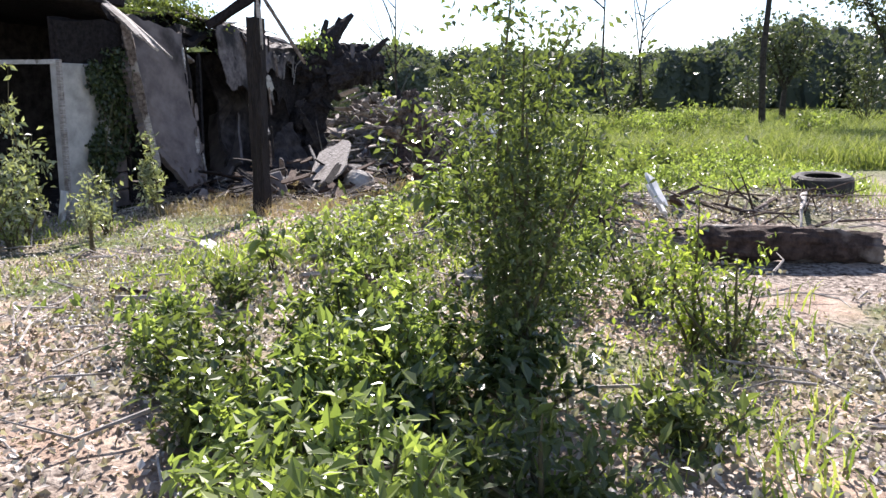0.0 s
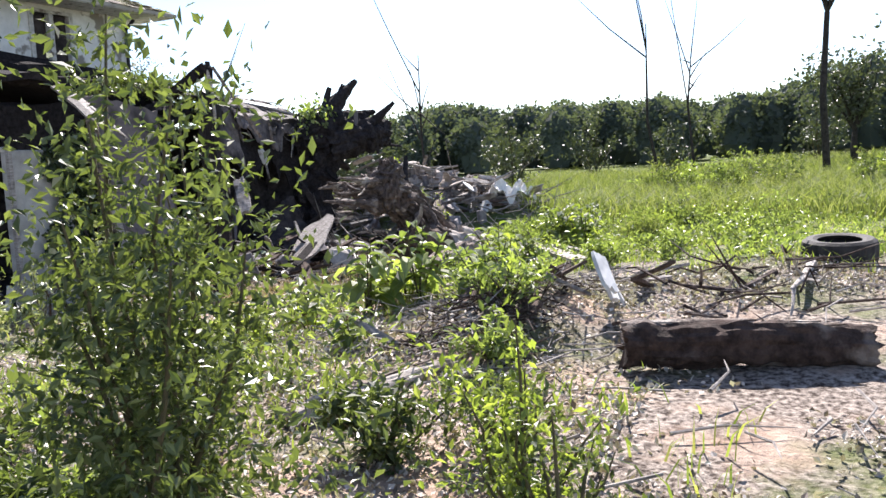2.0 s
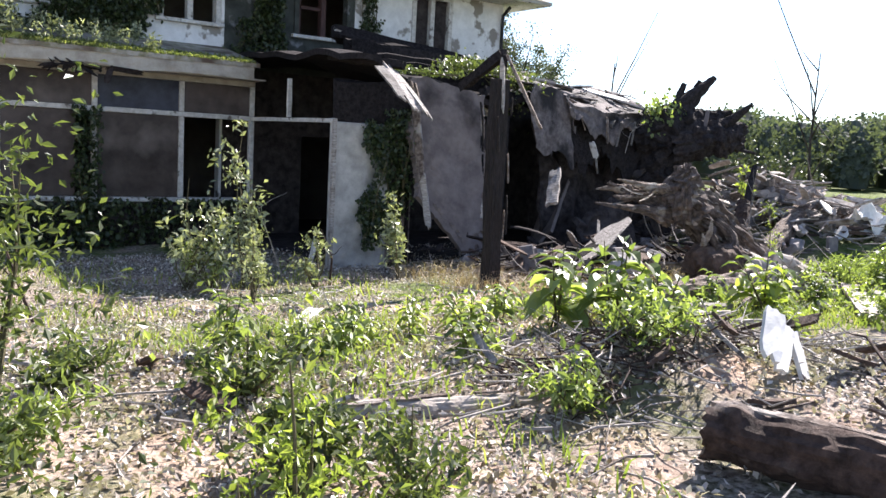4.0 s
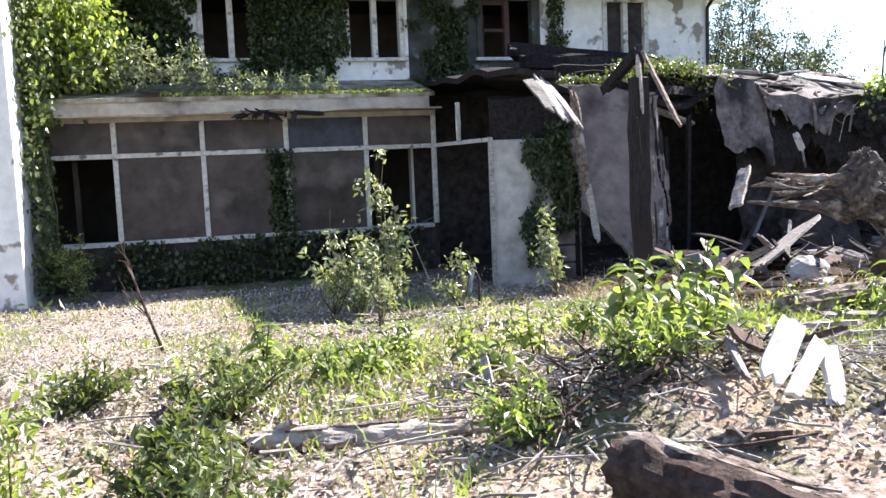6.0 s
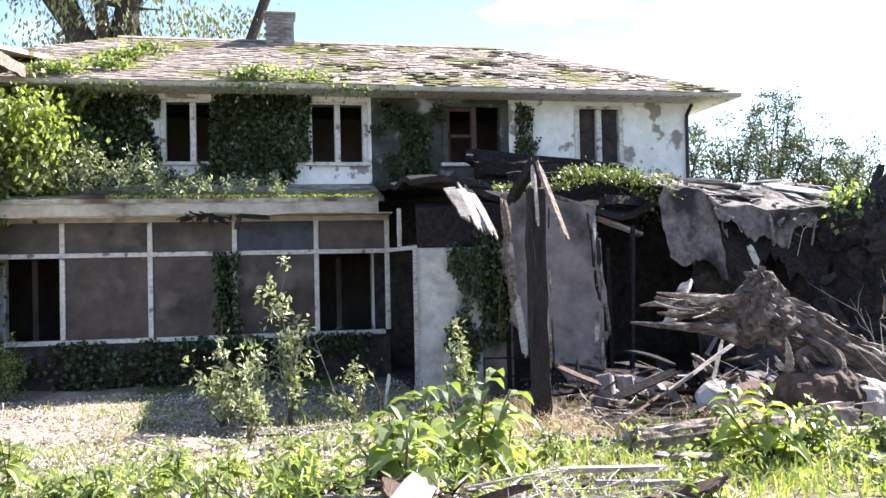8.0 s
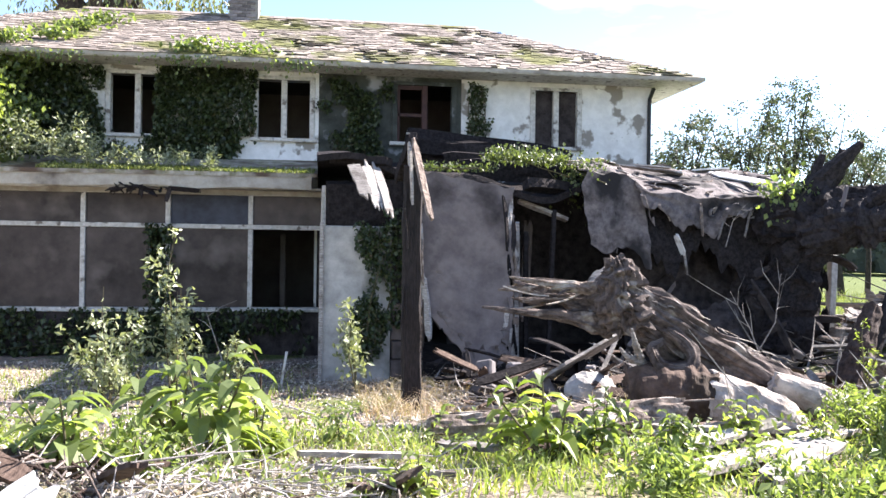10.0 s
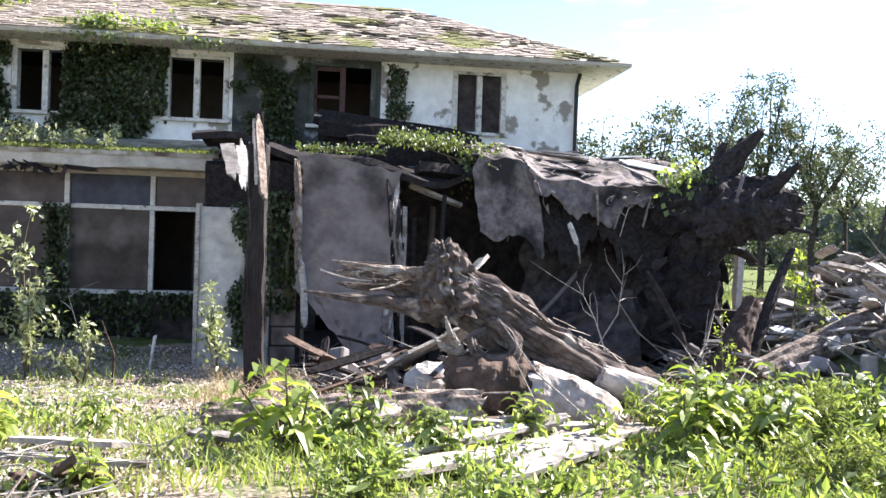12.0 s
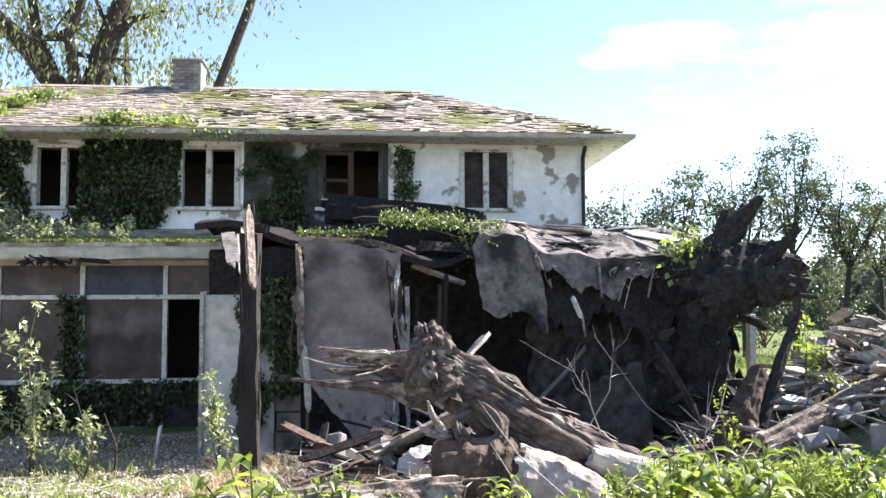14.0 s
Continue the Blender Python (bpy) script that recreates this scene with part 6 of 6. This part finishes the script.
# ---- trees ----
def tree(name, base, height, crown_r, n_leaf, size, mat, label, trunk_r=0.16, fork=0.35, limbs=6, lean=(0, 0), droop=0.0, clump=0.5):
    base = on_ground(*base) if len(base) == 2 else base
    th = thing(name, base, label, "tree")
    b = np.array(base, float)
    top = b + np.array((lean[0], lean[1], height * fork))
    part("trunk", Geo().tube([b - (0, 0, 0.1), b + (top - b) * 0.5 + rng.normal(0, 0.06, 3) * height * 0.2, top], [trunk_r * 1.2, trunk_r, trunk_r * 0.8], 10, 0.06), M_TREEBARK, th)
    cl_ = []
    for i in range(limbs):
        a = 2 * math.pi * (i + rng.uniform(0, 0.6)) / limbs
        rr = crown_r * rng.uniform(0.35, 1.0)
        tip = top + np.array((rr * math.cos(a), rr * math.sin(a), height * (1 - fork) * rng.uniform(0.45, 1.0)))
        m1 = top + (tip - top) * 0.45 + rng.normal(0, 0.08, 3) * crown_r
        part("limb", Geo().tube([top, m1, tip], [trunk_r * 0.55, trunk_r * 0.33, trunk_r * 0.08], 7, 0.05), M_TREEBARK, th)
        for j in range(5):
            t = rng.uniform(0.35, 1.0)
            c = m1 + (tip - m1) * (t * 2 - 1) if t > 0.5 else top + (m1 - top) * t * 2
            e = c + rng.normal(0, 0.33, 3) * crown_r
            part("branch", Geo().tube([c, (c + e) / 2 + rng.normal(0, 0.1, 3), e], [trunk_r * 0.2, trunk_r * 0.13, trunk_r * 0.04], 5), M_TREEBARK, th)
            cl_ += [e, (c + e) / 2]
        cl_.append(tip)
    cl_ = np.array(cl_)
    k = rng.integers(len(cl_), size=n_leaf)
    w = rng.uniform(0.5, 1.3, len(cl_))[k][:, None]
    p = cl_[k] + rng.normal(0, clump, (n_leaf, 3)) * w * (1, 1, 0.7)
    if droop:
        p[:, 2] -= np.abs(rng.normal(0, droop, n_leaf))
    part("crown", Geo().leaves(p, size, 0.2 if droop else 0.4, 0.35 if droop else 0.55, np.tile((0, 0, -1.0), (n_leaf, 1)) if droop else None), mat, th)
    return th


for x, y, h, cr, n in ((15.2, 14, 6.7, 1.6, 5200), (17.6, 15, 7.0, 1.4, 4600), (20.3, 15.5, 7.7, 1.8, 6400), (23.5, 18, 9.0, 1.7, 5600), (25.6, 17.5, 7.8, 2.2, 7000), (28.5, 20, 7.0, 2.2, 5000)):
    tree("tree", (x, y), h, cr, int(n * 0.72), 0.14, L_TREE, "green broad-leaved tree with gaps in its crown", 0.12, 0.45, 8, clump=0.27)
gum = tree("large_tree", (-2.7, 12.5, 0.1), 17, 5.5, 6000, 0.2, L_GUM, "large dark-limbed tree with drooping pale leaves behind the house", 0.5, 0.42, 5, droop=0.5, clump=0.8)
for pts, rad in (([(-2.7, 12.4, 7.2), (-3.4, 12, 9.1), (-4.3, 11.8, 10.4), (-5.6, 11.6, 11.6), (-7.5, 11.5, 12.6)], [0.45, 0.36, 0.3, 0.24, 0.12]), ([(-2.6, 12.4, 7.2), (-2.3, 12, 9.3), (-2.1, 12, 10.4), (-1.4, 12, 12.2), (-1.2, 12, 14)], [0.45, 0.36, 0.32, 0.26, 0.16]),
                 ([(-2.0, 12.2, 10.6), (-1.2, 12, 11.4), (-0.2, 12, 11.7)], [0.2, 0.12, 0.05]), ([(-2.5, 12.4, 7.0), (0.4, 12.2, 7.6), (1.5, 12, 9.2), (2.4, 12, 11.7), (2.8, 12, 13)], [0.3, 0.22, 0.17, 0.16, 0.12])):
    part("limb", Geo().tube(pts, rad, 10, 0.07), M_TREEBARK, gum)
gl = np.concatenate([np.stack([rng.uniform(-8.5, 1.9, 15000), rng.normal(12.6, 1.0, 15000), rng.uniform(9.0, 14.5, 15000)], 1)])
gk = np.array([noise.noise(Vector((u * 0.75, v * 0.35, w * 0.9))) for u, v, w in gl]) > 0.12 + rng.uniform(-0.1, 0.2, len(gl))
part("lower_crown", Geo().leaves(gl[gk], 0.2, 0.2, 0.42, np.tile((0, 0, -1.0), (int(gk.sum()), 1))), L_GUM, gum)
tree("tree", (28, -12.6), 11, 1.6, 2600, 0.22, L_TREE, "tall slender tree wrapped in creeper", 0.11, 0.5, 6, clump=0.5)
tree("tree", (33, -17.5), 7, 2.2, 3200, 0.22, L_TREE, "green broad-leaved tree at the meadow edge", 0.16, 0.3, 7)
tree("tree", (36, -13.5), 5, 1.6, 2000, 0.22, L_TREE, "green broad-leaved tree at the meadow edge", 0.14, 0.3, 7)
dead_branch(on_ground(17.7, -2.6), (0.1, 0.2, 4.7), 9, 0.05, "dead leafless sapling standing in the meadow", M_TREEBARK)
dead_branch(on_ground(25.6, -7.5), (-0.5, 0.3, 5.6), 3, 0.07, "dead bare trunk standing in the meadow", M_TREEBARK)
dead_branch(on_ground(26.5, -8.5), (0.1, 0.1, 4.6), 8, 0.06, "dead leafless sapling standing in the meadow", M_TREEBARK)
dead_branch(on_ground(22.4, 9.5), (1.2, 0.4, 5.6), 8, 0.08, "dead leaning sapling beyond the ruin", M_TREEBARK)
for x, y, h, s, n in ((30, 6, 3.0, 1.6, 900), (34, 1, 3.4, 1.8, 900), (38, -6, 3.0, 1.8, 900), (40, 4, 3.6, 2, 900), (36, 12, 3.2, 2, 900), (30, 14, 3.0, 2, 900), (42, -12, 3.4, 2, 900), (26, 26, 4, 2.4, 1000), (32, 30, 4, 2.4, 1000), (37, -17, 3.6, 2, 900), (45, 0, 3.6, 2, 800)):
    shrub("bush", (x, y), h, s, 10, n, 0.24, L_TREE, "green bush at the meadow edge", "bush", tight=0.2, stem_r=0.03)

for i in range(46):
    x, y = rng.uniform(9.5, 27), rng.uniform(-17, -7.6)
    if y < -13.2 - 0.1 * (x - 9) or (x < 13 and y < -11.5):
        y = rng.uniform(-10.5, -7.5)
    h = (rng.uniform(0.35, 0.9) + 0.02 * (x - 9)) * (0.4 if x < 18 and y > -11 else 1.0)
    shrub("meadow_weeds", (x, y), h, h * rng.uniform(0.7, 1.1), 7, 420, 0.09 + 0.002 * x, (L_WEED, L_SHRUB, L_FIELD, L_BRIGHT)[i % 4], "green weeds growing in the meadow", "weeds", tight=0.25, stem_r=0.007, aspect=0.35)

woods, hull, wt = Geo(), Geo(), []
for i in range(420):
    a = radians(rng.uniform(-35, 88))
    d = rng.uniform(68, 120)
    x, y = d * math.cos(a), -10 + d * math.sin(a)
    h = 1.18 * (rng.uniform(3.4, 5.0) + (d - 68) * 0.05) + 2.2 * noise.noise(Vector((math.degrees(a) * 0.11, 0.3, 7))) + 1.5 * math.exp(-((math.degrees(a) + 2) / 6) ** 2)
    c = np.array((x, y, float(gz(x, y)) + h * 0.55))
    hull.tube([c + np.array((0, 0, h * t)) for t in (-0.5, -0.3, 0.0, 0.25, 0.4)], [h * f * rng.uniform(0.85, 1.1) for f in (0.2, 0.28, 0.28, 0.2, 0.06)], 9, 0.12)
    p = rng.normal(0, 1, (950, 3))
    p /= np.linalg.norm(p, axis=1)[:, None]
    wt.append(c + p * np.array((h * 0.42, h * 0.42, h * 0.5)) * rng.uniform(0.45, 0.98, (950, 1)))
woods.leaves(np.concatenate(wt), 0.42, 0.35, 0.85)
far = tagged(part("far_woods", woods, L_FARHAZE), "green line of distant woods, greyed for haze", "woods", kind="stuff")
tagged(part("inner_foliage", hull, L_FARHAZE, far), kind="stuff")
